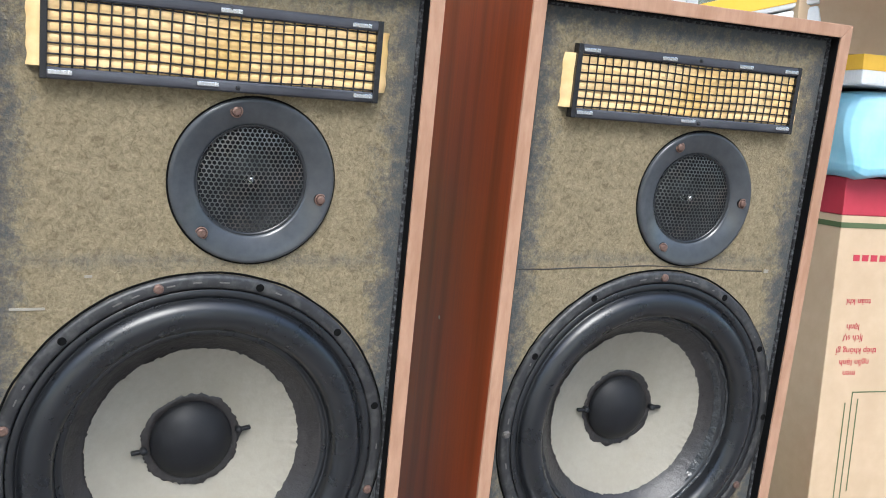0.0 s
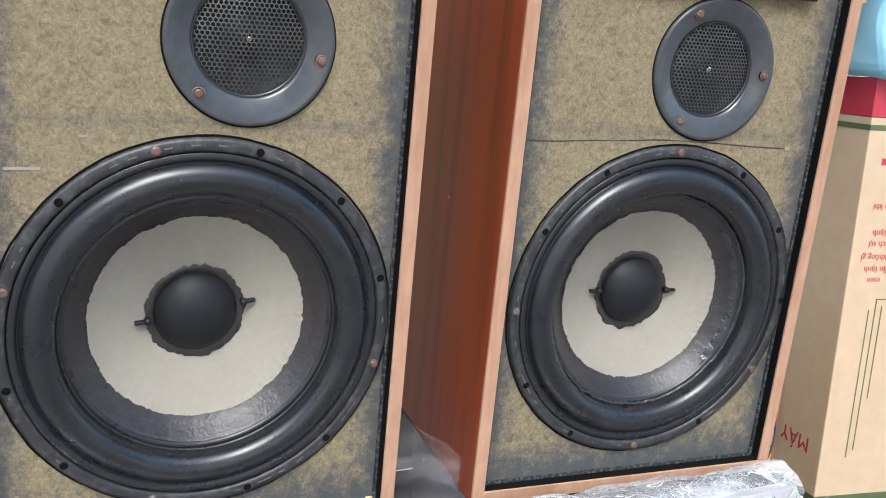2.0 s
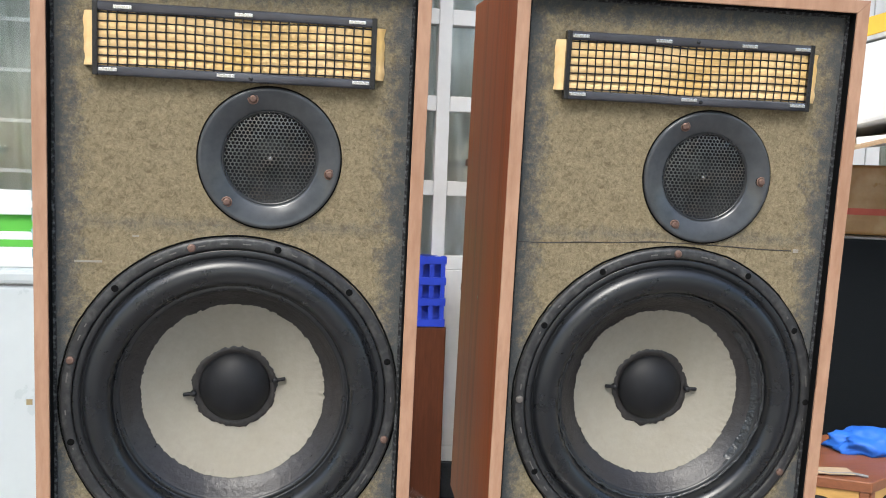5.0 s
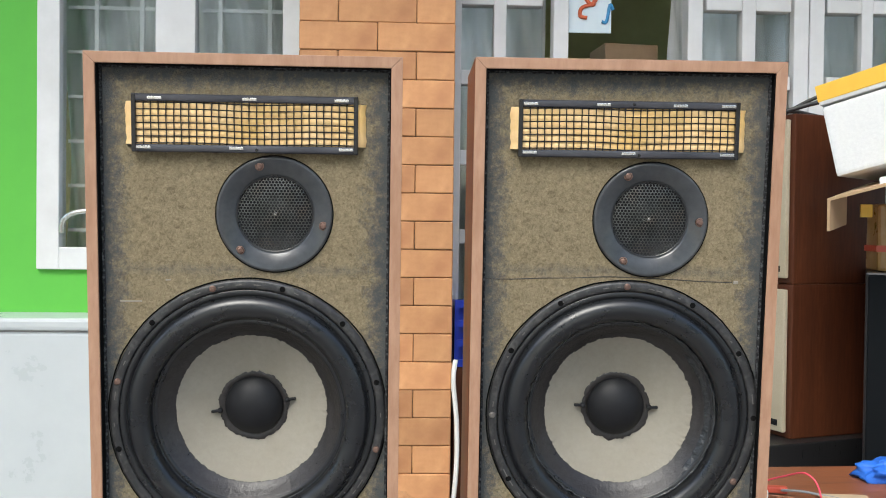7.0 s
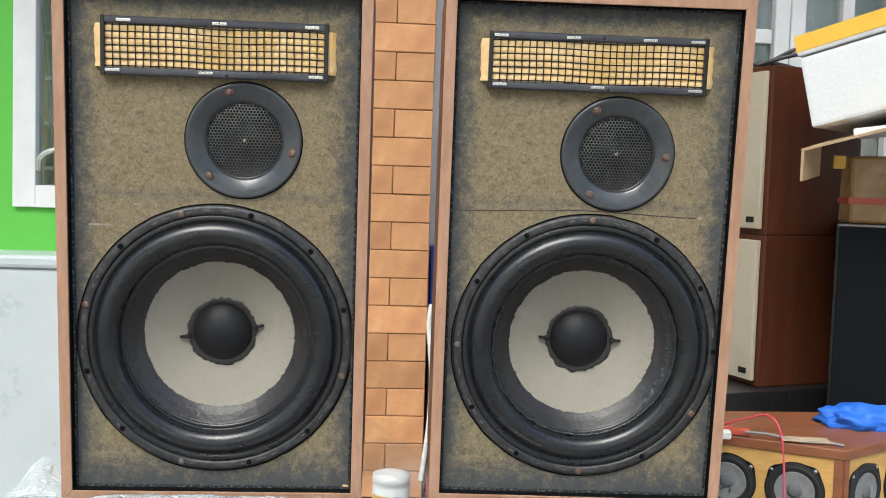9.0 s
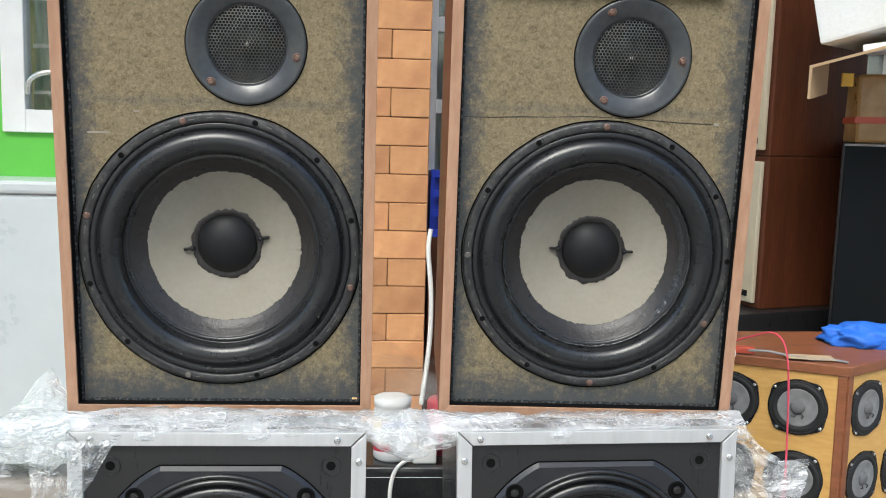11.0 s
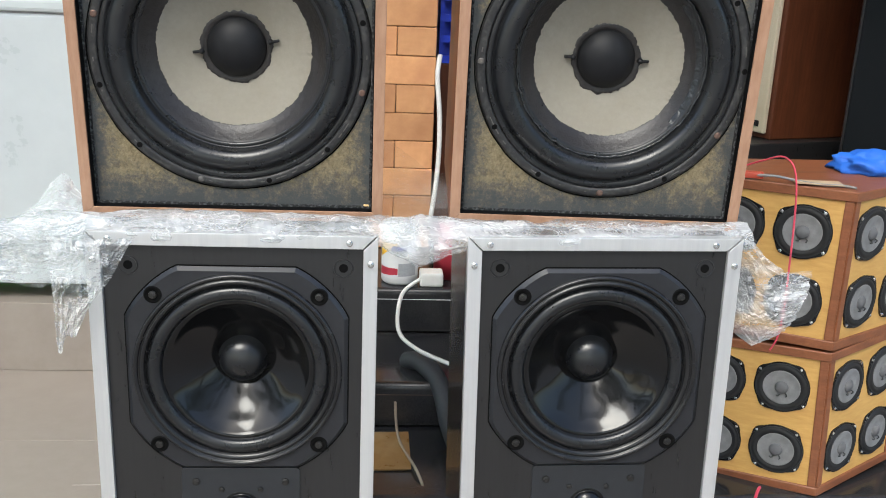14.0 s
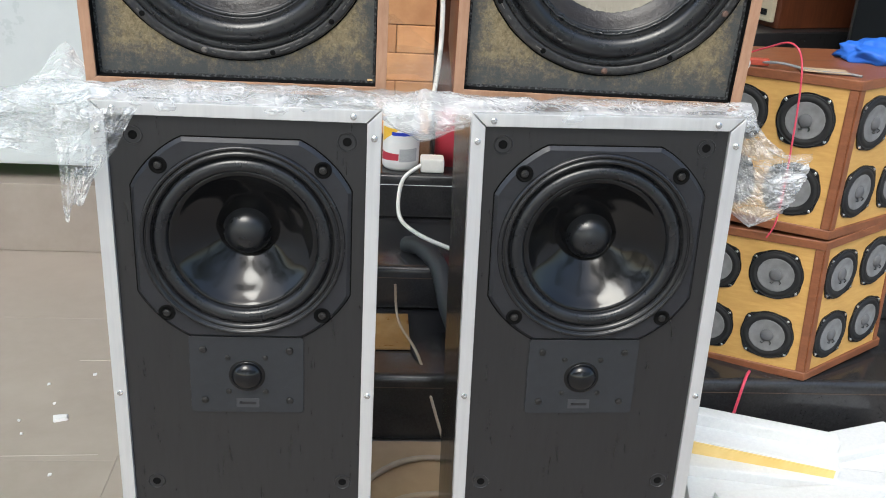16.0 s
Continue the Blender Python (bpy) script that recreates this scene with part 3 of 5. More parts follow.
right_speaker = vintage_speaker(RIGHT, "vintage walnut loudspeaker with a cracked fibreboard baffle, set on packing film", (0.190, 0.205), 0, (0.216, 0.4474), (119, -2, 238),
                                (0.054, 0.521, 0.315, 0.589), 0.0, ((0.05, True), (0.38, True), (0.73, True), (0.95, True), (0.05, False), (0.5, False), (0.95, False)), 5.0, (3, 6, 9, 11), True, BOARD_R)
part("crack", tube([(0.016, LIP + 0.0002, 0.373), (0.05, LIP + 0.0001, 0.3728), (0.085, LIP, 0.3745), (0.12, LIP + 0.0003, 0.3752), (0.165, LIP, 0.3772), (0.20, LIP + 0.0003, 0.3766), (0.245, LIP, 0.375), (0.28, LIP + 0.0001, 0.3732), (0.318, LIP, 0.3725)], 0.0006, 5), CONE_DARK, right_speaker, "dark crack across the board")
part("chip", rumple(box((0, 0, 0), (0.006, 0.002, 0.004), 0.001), 0.001, 0.004), CONE_BEIGE, right_speaker, matrix=at_y(0.320, LIP - 0.001, 0.3705))
part("scratch", rumple(box((0, 0, 0), (0.026, 0.0008, 0.0022)), 0.0006, 0.006), CONE_BEIGE, left_speaker, "pale scratch", matrix=at_y(0.034, LIP - 0.0006, 0.343))
part("scratch", rumple(box((0, 0, 0), (0.006, 0.0008, 0.002)), 0.0006, 0.006), CONE_BEIGE, left_speaker, matrix=at_y(0.088, LIP - 0.0006, 0.369))
part("chip", rumple(box((0, 0, 0), (0.008, 0.003, 0.003), 0.001), 0.001, 0.004), FOAM_YELLOW, left_speaker, matrix=at_y(0.345, LIP - 0.002, 0.0165))
part("nail_hole", lathe([(0, -0.0005), (0.002, -0.0004), (0.0025, 0.001)], 10), CONE_BEIGE, right_speaker, matrix=pose(0, 0.139, 0.288, 0, 0, -90))

# ---- the black tower loudspeakers ----
TW, TH, TD = 0.333, 0.872, 0.29


def hollow(x0, y0, z0, x1, y1, z1, t=0.014):
    """A cabinet shell, open to the front."""
    bm = bmesh.new()
    add_box(bm, (x0, y0, z0), (x0 + t, y1, z1), 0.001, 1)
    add_box(bm, (x1 - t, y0, z0), (x1, y1, z1), 0.001, 1)
    add_box(bm, (x0 + t, y0, z0), (x1 - t, y1, z0 + t))
    add_box(bm, (x0 + t, y0, z1 - t), (x1 - t, y1, z1))
    add_box(bm, (x0 + t, y1 - t, z0 + t), (x1 - t, y1, z1 - t))
    return bm


def black_tower(matrix, label, cx, xl, xr, zt):
    s = thing("black_tower_loudspeaker", matrix, label, "loudspeaker", "lower pair of loudspeakers")
    # z = 0 at the top front edge, running down to -TH
    part("cabinet", hollow(0.003, 0.008, -TH, TW - 0.003, TD, 0.0), BLACK_SIDE, s, "dark glossy side panels")
    part("front_panel", pierced([(xl + 0.016, -TH + 0.004), (xr - 0.016, -TH + 0.004), (xr - 0.016, zt - 0.016), (xl + 0.016, zt - 0.016)], [(cx, -0.167, 0.1130)], 0.002, 0.0065), ASH_BLACK, s, "satin black ash front")
    t = 0.0175
    for out in ([(xl, zt), (xl + t, zt - t), (xl + t, -TH), (xl, -TH)], [(xr, zt), (xr - t, zt - t), (xr - t, -TH), (xr, -TH)], [(xl + 0.002, zt), (xr - 0.002, zt), (xr - t - 0.001, zt - t + 0.001), (xl + t + 0.001, zt - t + 0.001)]):
        part("metal_trim", prism(out, -0.004, 0.010, 0.0012), ALU, s, "bright aluminium edge trim")
    for x, z in ((xl + 0.027, zt - 0.009), (xr - 0.034, zt - 0.009), (xl + 0.0085, zt - 0.035), (xr - 0.0085, zt - 0.035), (xl + 0.0085, -0.385), (xr - 0.0085, -0.385), (xl + 0.0085, -0.75), (xr - 0.0085, -0.75)):
        share("screw", STEEL_SCREW, s, pose(x, -0.004, z, 0, x * 900, 0))
    for x, z in ((cx - 0.127, -0.032), (cx + 0.127, -0.032), (cx - 0.128, -0.528), (cx + 0.128, -0.528)):
        g = part("grommet", lathe([(0.0052, -0.0003), (0.0100, -0.0003), (0.0106, -0.0012), (0.0114, -0.0012), (0.0120, 0.0002)], 32), ASH_BLACK, s, "", False, at_y(x, 0.002, z - 0.0015))
        part("hole", lathe([(0, -0.0008), (0.0050, -0.0008), (0.0056, -0.0002)], 24), HOLE, g, "black open hole")
    # woofer on a round plate cut straight on four sides
    cz, h, rad = -0.167, 0.1335, 0.1512
    half = math.degrees(math.asin(0.525 * h / rad))
    plate = []
    for k in range(4):
        plate += [(rad * math.cos(radians(a)), rad * math.sin(radians(a))) for a in [90 * k + half + (90 - 2 * half) * n / 10 for n in range(11)]]
    plate = [(max(-h, min(h, x)), max(-h, min(h, z))) for x, z in plate]
    # black sheet showing past the plate's edge, painted shade of its gap
    part("plate_gap_shade", pierced([(x * 1.011, z * 1.011) for x, z in plate], [(0, 0, 0.1125)], 0.0012, 0.0024), HOLE, s, "", False, at_y(cx, 0.0, cz))
    bm = pierced(plate, [(0, 0, 0.1120)], -0.0060, 0.0)
    rim = [e for e in bm.edges if all(abs(v.co.y + 0.0060) < 1e-6 and math.hypot(v.co.x, v.co.z) > 0.12 for v in e.verts) and len([f for f in e.link_faces if abs(f.normal.y) < 0.5]) == 1]
    bmesh.ops.bevel(bm, geom=rim, offset=0.0045, segments=1, profile=0.5, affect="EDGES")
    w = part("woofer", bm, OCT_PLATE, s, "black woofer on a round plate cut straight on four sides", False, at_y(cx, 0.002, cz))
    K = 0.922
    part("rim_ring", lathe([(r * K, y - 0.0010) for r, y in ((0.1375, -0.0048), (0.1362, -0.0092), (0.1335, -0.0104), (0.1308, -0.0080), (0.1296, -0.0052), (0.1280, -0.0084), (0.1250, -0.0094), (0.1225, -0.0060), (0.1195, -0.0030))], 128), BLACK_PLASTIC, w, "glossy black ribbed ring", True)
    roll = [(0.1210, -0.003)] + [(0.1100 + 0.0094 * math.cos(radians(a)), -0.003 - 0.0075 * math.sin(radians(a))) for a in range(0, 181, 20)] + [(0.0992, -0.0020)]
    part("rubber_surround", lathe([(r * K, y) for r, y in roll], 128), RUBBER, w, "", True)
    part("cone", lathe([(0.0930, -0.0024), (0.0900, -0.0036), (0.0872, -0.0022), (0.0845, 0.0006)] + [(0.0845 - 0.0575 * k / 10, 0.0006 + 0.040 * (k / 10) ** 0.85) for k in range(1, 11)], 128), CONE_GLOSS, w, "glossy black polypropylene cone", True)
    part("dust_cap", lathe([(0.0315, 0.0385), (0.0300, 0.0355)] + [(0.0290 * math.cos(radians(a)), 0.0350 - 0.019 * math.sin(radians(a))) for a in range(10, 90, 10)] + [(0, 0.0160)], 64), RUBBER, w, "", True)
    for sx in (-1, 1):
        for sz in (-1, 1):
            q = part("screw_well", lathe([(0, -0.0064), (0.0078, -0.0064), (0.0086, -0.0072), (0.0102, -0.0072), (0.0110, -0.0058)], 28), HOLE, w, "", True, at_y(sx * 0.0985, 0, sz * 0.0985))
            share("screw", DARK_SCREW, w, pose(sx * 0.0985, -0.0066, sz * 0.0985, 0, sx * 20 + sz * 33, 0))
    # tweeter plate
    rc = 0.005
    corners = [p for sx, sz, a in ((1, 1, 0), (-1, 1, 90), (-1, -1, 180), (1, -1, 270)) for p in
               [(sx * (0.0745 - rc) + rc * math.cos(radians(a + b)), sz * (0.057 - rc) + rc * math.sin(radians(a + b))) for b in range(0, 91, 18)]]
    bm = prism(corners, -0.0025, 0.002, 0.0008)
    p = part("tweeter", bm, PLATE, s, "dark grey tweeter plate", False, at_y(cx, 0.002, -0.358))
    part("dome", lathe([(0.024, -0.0024), (0.0215, -0.0038)] + [(0.0205 * math.cos(radians(a)), -0.003 - 0.013 * math.sin(radians(a))) for a in range(0, 90, 10)] + [(0, -0.016)], 48), CONE_GLOSS, p, "glossy black dome", True)
    for x, z in ((-0.056, 0.038), (0.056, 0.038), (-0.056, -0.038), (0.056, -0.038), (-0.0245, 0.0265), (0.0245, 0.0265), (-0.0245, -0.0245), (0.0245, -0.0245)):
        big = abs(x) > 0.04
        share("screw", DARK_SCREW, p, pose(x, -0.0026, z, 0, x * 2000, 0) @ Matrix.Scale(1.0 if big else 0.75, 4))
    b = part("badge", box((-0.015, -0.0031, -0.007), (0.015, -0.0024, 0.007), 0.0003), BADGE, p, "small grey badge", matrix=at_y(0, 0, -0.042))
    part("badge_bar", box((-0.011, -0.0034, -0.002), (0.011, -0.0031, 0.002)), RUBBER, b)
    return s


DARK_SCREW = screw_mesh("screw", 0.0050, surface("dark_screw", (0.030, 0.029, 0.028), (0.075, 0.072, 0.07), 200, 0.35, metal=0.8))
OCT_PLATE = surface("satin_black_moulding", (0.013, 0.0135, 0.016), (0.020, 0.021, 0.025), 70, 0.33, 0.05)
PLATE = surface("dark_grey_plate", (0.016, 0.0175, 0.0205), (0.024, 0.026, 0.030), 80, 0.42, 0.08)
BADGE = surface("grey_badge", (0.036, 0.037, 0.041), (0.055, 0.056, 0.06), 90, 0.4)
TOWER_L = STACK @ pose(0.0225, -0.078, 0.862) @ pose(0, 0, 0, -5.2)
TOWER_R = STACK @ pose(0.4690, -0.080, 0.866) @ pose(0, 0, 0, -5.2, -1.0)
black_tower(TOWER_L, "black tower loudspeaker with aluminium trim, under the vintage pair", 0.1698, -0.0045, TW + 0.0050, 0.0085)
black_tower(TOWER_R, "black tower loudspeaker with aluminium trim, under the vintage pair", 0.1660, -0.0015, TW + 0.0030, 0.0065)

# ---- setting ----
TILE = surface("taupe_floor_tile", (0.235, 0.200, 0.170), (0.275, 0.236, 0.203), 25, 0.42, 0.04, c3=(0.33, 0.29, 0.25), c3_scale=3, c3_amount=0.5)
PLASTER_DUST = surface("pale_dust", (0.40, 0.36, 0.32), (0.46, 0.42, 0.38), 60, 0.9)
GRANITE = surface("black_granite", (0.010, 0.010, 0.011), (0.030, 0.030, 0.032), 240, 0.16, 0.03, c3=(0.06, 0.058, 0.055), c3_scale=8, c3_amount=0.4)
GREEN = surface("green_wall_paint", (0.10, 0.42, 0.045), (0.12, 0.47, 0.055), 8, 0.7, 0.05)
WHITE_PAINT = surface("white_paint", (0.62, 0.62, 0.61), (0.72, 0.72, 0.71), 12, 0.5, 0.04, c3=(0.55, 0.54, 0.52), c3_scale=5, c3_amount=0.4)
WHITE_METAL = surface("white_enamel", (0.44, 0.475, 0.485), (0.50, 0.535, 0.54), 6, 0.3, 0.02)
PANE = glass("window_glass", (0.92, 0.94, 0.93), 0.08, 0.96)
BRICK = surface("orange_brick", (0.46, 0.215, 0.090), (0.60, 0.315, 0.145), 22, 0.75, 0.25, c3=(0.38, 0.165, 0.072), c3_scale=9, c3_amount=0.7, rnd=0.18)
MORTAR = surface("dark_mortar", (0.05, 0.032, 0.022), (0.09, 0.06, 0.04), 60, 0.95, 0.4)
ROOM_WALL = surface("yellow_green_room_paint", (0.30, 0.29, 0.115), (0.38, 0.365, 0.16), 7, 0.8, 0.05, c3=(0.24, 0.21, 0.09), c3_scale=4, c3_amount=0.6)
CURTAIN = surface("grey_curtain", (0.60, 0.60, 0.57), (0.78, 0.78, 0.75), 14, 0.9, 0.1, stretch=(3, 1, 0.25), c3=(0.36, 0.38, 0.31), c3_scale=3.0, c3_amount=0.6)
PLASTER = surface("pale_plaster", (0.62, 0.61, 0.58), (0.70, 0.69, 0.66), 9, 0.85, 0.08)

floor = solo("floor", box((-60, -60, -0.3), (60, 60, -0.002)), TILE, pose(0, 0, 0), "taupe tiled floor with pale scratches", "floor", kind="structure")
tile_mesh = None
for i in range(-6, 5):
    for j in range(-7, 5):
        x, y = -0.74 + 0.6 * i, 0.41 + 0.6 * j
        if tile_mesh is None:
            ob = part("floor_tile", box((0.0004, 0.0004, -0.004), (0.5996, 0.5996, 0.0), 0.0003, 1), TILE, floor, matrix=at_y(x, y, 0))
            tile_mesh = ob.data
        elif not (x > 0.0 and y > 0.9):
            share("floor_tile", tile_mesh, floor, at_y(x, y, 0))
for x0, y0, x1, y1 in ((-0.42, 0.42, -0.18, 0.43), (-0.32, 0.80, -0.11, 0.805), (-0.14, 0.50, -0.11, 0.75)):
    part("scratch", tube([(x0, y0, 0.0), ((x0 + x1) / 2 + 0.004, (y0 + y1) / 2, 0.0), (x1, y1, 0.0)], 0.0009, 5), PLASTER_DUST, floor, "pale scratch")
# granite entrance steps
steps = thing("entrance_steps", pose(0, 0, 0), "polished black granite entrance steps", "steps", kind="structure")
for k, (y, z0, z1) in enumerate(((0.485, 0.001, 0.160), (0.78, 0.160, 0.270), (1.08, 0.270, 0.390))):
    part("step", box((0.03, y, z0), (3.2, 1.90 if z1 > 0.3 else 1.10, z1), 0.016, 4), GRANITE, steps, "", True)
    part("joint", box((0.03, y - 0.001, z1 - 0.028), (3.2, y + 0.002, z1 - 0.0265)), WHITE_PAINT if k == 2 else MORTAR, steps)
part("sill", box((0.52, 1.65, 0.391), (2.333, 1.82, 0.496), 0.003), GRANITE, steps)
BACK = pose(0, -0.085, 0.25)
# back wall pieces round the window and the doors
solo("wall_left", box((-4.0, 1.70, -0.25), (-0.673, 1.90, 3.3)), GREEN, BACK, "bright green painted wall", "wall", kind="structure")
solo("wall_under_window", box((-0.673, 1.70, -0.25), (0.089, 1.90, 0.923)), GREEN, BACK, "green painted wall below the window", "wall", kind="structure")
solo("wall_over_window", box((-0.673, 1.70, 2.3), (0.089, 1.90, 3.3)), PLASTER, BACK, "pale wall above the window", "wall", kind="structure")
solo("wall_over_doors", box((0.517, 1.74, 2.3), (4.0, 1.90, 3.3)), PLASTER, BACK, "pale wall above the doors", "wall", kind="structure")
solo("wall_right", box((2.334, 1.74, 0.14), (4.0, 1.90, 2.3)), PLASTER, BACK, "pale wall beside the doors", "wall", kind="structure")
# unseen, added ceiling; its front edge sets the sky light on the back wall
solo("ceiling", box((-4.0, 0.30, 3.3), (4.0, 1.90, 3.4)), PLASTER, BACK, "unseen pale ceiling added over the porch", "ceiling", kind="structure")
solo("room_floor", box((-2.0, 1.91, -0.25), (4.0, 3.6, 0.244)), TILE, BACK, "tiled floor of the room inside", "floor", kind="structure")
solo("room_ceiling", box((-2.0, 1.91, 3.3), (4.0, 3.7, 3.4)), PLASTER, BACK, "pale ceiling of the room inside", "ceiling", kind="structure")
solo("wall_room", box((-2.0, 3.6, -0.25), (4.0, 3.7, 3.3)), ROOM_WALL, BACK, "yellow-green painted room wall", "wall", kind="structure")
solo("wall_side", box((4.0, 0.4, -0.25), (4.1, 1.90, 3.3)), PLASTER, BACK, "pale side wall of the porch", "wall", kind="structure")


def glazed(name, x0, x1, z0, z1, y, stile, panes, label, kind="window", bars=()):
    """A white leaf: stiles and rails round panes given as (x0, x1, z0, z1)."""
    d = thing(name, BACK, label, kind, kind="structure")
    xs = sorted({x0, x1, *[v for p in panes for v in p[:2]]})
    part("frame", frame_ring(x0, z0, x1, z1, stile, y - 0.03, y + 0.03), WHITE_PAINT, d, "white painted frame")
    for a, b in zip(xs[1:-1], xs[2:-1]):
        if not any(abs(p[0] - a) < 1e-6 and abs(p[1] - b) < 1e-6 for p in panes):
            part("stile", box((a, y - 0.026, z0 + stile), (b, y + 0.026, z1 - stile), 0.003), WHITE_PAINT, d)
    for p in panes:
        part("pane", box((p[0] - 0.004, y - 0.003, p[2] - 0.004), (p[1] + 0.004, y + 0.003, p[3] + 0.004)), PANE, d, "clear glass").visible_shadow = False
    for a, b, lo, hi in bars:
        part("rail", box((a, y - 0.024, lo), (b, y + 0.024, hi), 0.003), WHITE_PAINT, d)
    return d


win = glazed("window_1", -0.673, 0.089, 0.923, 2.3, 1.715, 0.064, ((-0.609, -0.340, 0.987, 2.236), (-0.226, 0.035, 0.987, 2.236)), "white casement window with an iron grille behind the glass")
for x in (-0.527, -0.395, -0.167, -0.021):
    part("grille_bar", box((x - 0.006, 1.756, 0.987), (x + 0.006, 1.769, 2.236)), WHITE_PAINT, win)
for x0, x1 in ((-0.609, -0.340), (-0.226, 0.035)):
    for k in range(9):
        z = 1.037 + 0.131 * k
        part("grille_bar", box((x0, 1.759, z - 0.005), (x1, 1.766, z + 0.005)), WHITE_PAINT, win)
    for k in range(7):
        z = 1.02 + 0.065 * k
        part("grille_rung", box((x0 + 0.082, 1.7592, z - 0.004), (x0 + 0.100, 1.7658, z + 0.004)), WHITE_PAINT, win)
part("handle", tube([(-0.600, 1.682, 1.03), (-0.588, 1.667, 1.067), (-0.55, 1.66, 1.088), (-0.49, 1.66, 1.092)], 0.008), STEEL, win, "curved steel handle", True)


def drape(name, x0, x1, z0, z1, y, label):
    bm = bmesh.new()
    bmesh.ops.create_grid(bm, x_segments=80, y_segments=12, size=0.5)
    for v in bm.verts:
        x, z = x0 + (v.co.x + 0.5) * (x1 - x0), z0 + (v.co.y + 0.5) * (z1 - z0)
        v.co = Vector((x, y + 0.032 * math.sin(x * 85 + 9 * z + 0.8 * math.sin(z * 3)) + 0.01 * noise.noise(Vector((x * 8, z * 2, y))), z))
    c = thing(name, BACK, label, "curtain")
    part("cloth", bm, CURTAIN, c, "", True)
    part("curtain_rod", tube([(x0 - 0.03, y, z1), (x1 + 0.03, y, z1)], 0.01), STEEL, c)
    for x in (x0 - 0.02, x1 + 0.02):
        part("bracket", box((x - 0.008, 1.88, z1 - 0.008), (x + 0.008, y, z1 + 0.008)), STEEL, c)
    return c


drape("curtain", -0.70, 0.10, 0.90, 2.35, 2.02, "pale grey curtain behind the window")
drape("curtain", 0.50, 0.84, 0.30, 2.35, 2.02, "pale grey curtain behind the glazed door")
drape("curtain", 1.27, 2.30, 0.30, 2.35, 2.08, "pale grey curtain behind the glazed door")


def door_leaf(name, x0, cols, x1, label):
    panes, rails = [], []
    for a, b in cols:
        for lo, hi in ((0.84, 1.010), (1.052, 1.247), (1.290, 1.487), (1.530, 1.725), (1.765, 1.960), (2.0, 2.22)):
            panes.append((a, b, lo, hi))
        for lo, hi in ((0.80, 0.84), (1.010, 1.052), (1.247, 1.290), (1.487, 1.530), (1.725, 1.765), (1.960, 2.0)):
            rails.append((a, b, lo, hi))
        rails.append((a, b, 0.29, 0.80))
    return glazed(name, x0, x1, 0.247, 2.3, 1.77, 0.046, panes, label, "door", rails)


door_leaf("door_1", 0.502, ((0.548, 0.645), (0.683, 0.791)), 0.870, "white glazed door leaf, closed")
door_leaf("door_2", 1.233, ((1.291, 1.401), (1.443, 1.553)), 1.606, "white glazed door leaf, closed")
door_leaf("door_3", 1.609, ((1.665, 1.772), (1.808, 1.915)), 1.968, "white glazed door leaf, closed")
door_leaf("door_4", 1.971, ((2.027, 2.134), (2.170, 2.277)), 2.330, "white glazed door leaf, closed")

# trees across the yard, mirrored in the glossy cones
BARK = surface("grey_brown_bark", (0.07, 0.055, 0.04), (0.14, 0.11, 0.08), 20, 0.9, 0.6, stretch=(3, 3, 0.6))
LEAF = surface("green_leaves", (0.035, 0.085, 0.018), (0.075, 0.15, 0.035), 3, 0.5, c3=(0.11, 0.17, 0.04), c3_scale=1.5, c3_amount=0.6)


def yard_tree(x, y, h, r, seed):
    rng = random.Random(seed)
    t = thing("tree", pose(x, y, 0, 0, 0, seed * 37), "leafy green tree across the yard", "tree", "trees across the yard")
    bm = tube([(0, 0, 0), (0.05, 0.02, h * 0.25), (-0.04, 0.06, h * 0.5), (0.03, 0, h * 0.85)], 0.11, 8)
    for k in range(6):
        a, z = k * 1.1 + seed, h * (0.32 + 0.08 * k)
        tube([(0, 0, z), (0.45 * r * math.cos(a), 0.45 * r * math.sin(a), z + 0.25 * r), (0.8 * r * math.cos(a), 0.8 * r * math.sin(a), z + 0.35 * r)], 0.04, 6, bm)
    part("trunk", bm, BARK, t, "", True)
    bm = bmesh.new()
    clumps = [(Vector((rng.uniform(-1, 1) * r, rng.uniform(-1, 1) * r, h * rng.uniform(0.38, 1.0))), rng.uniform(0.3, 0.55)) for k in range(34)]
    for c, size in clumps:
        for k in range(70):
            p = c + Vector((rng.gauss(0, size), rng.gauss(0, size), rng.gauss(0, size * 0.7)))
            u = Vector((rng.gauss(0, 1), rng.gauss(0, 1), rng.gauss(0, 1))).normalized() * rng.uniform(0.06, 0.11)
            v = u.orthogonal().normalized() * rng.uniform(0.03, 0.05)
            bm.faces.new([bm.verts.new(q) for q in (p - u, p - u * 0.2 + v, p + u, p - u * 0.2 - v)])
    part("crown", bm, LEAF, t, "")
    return t


for k, (x, y, h, r) in enumerate(((-6.2, -6.0, 5.6, 1.6), (-3.3, -6.6, 5.0, 1.4), (-0.9, -6.2, 5.8, 1.5), (1.9, -6.6, 5.0, 1.4), (4.6, -6.4, 6.0, 1.6), (7.6, -6.6, 5.4, 1.7), (-9.3, -5.6, 5.8, 1.8))):
    yard_tree(x, y, h, r, k + 1)

# brick pillar
pillar = thing("brick_pillar", pose(0, -0.067, 0.218), "orange brick pillar with tight dark joints", "pillar", kind="structure")
part("core", box((0.096, 1.508, 0.173), (0.510, 1.698, 3.0)), MORTAR, pillar)
BRICKS = {}


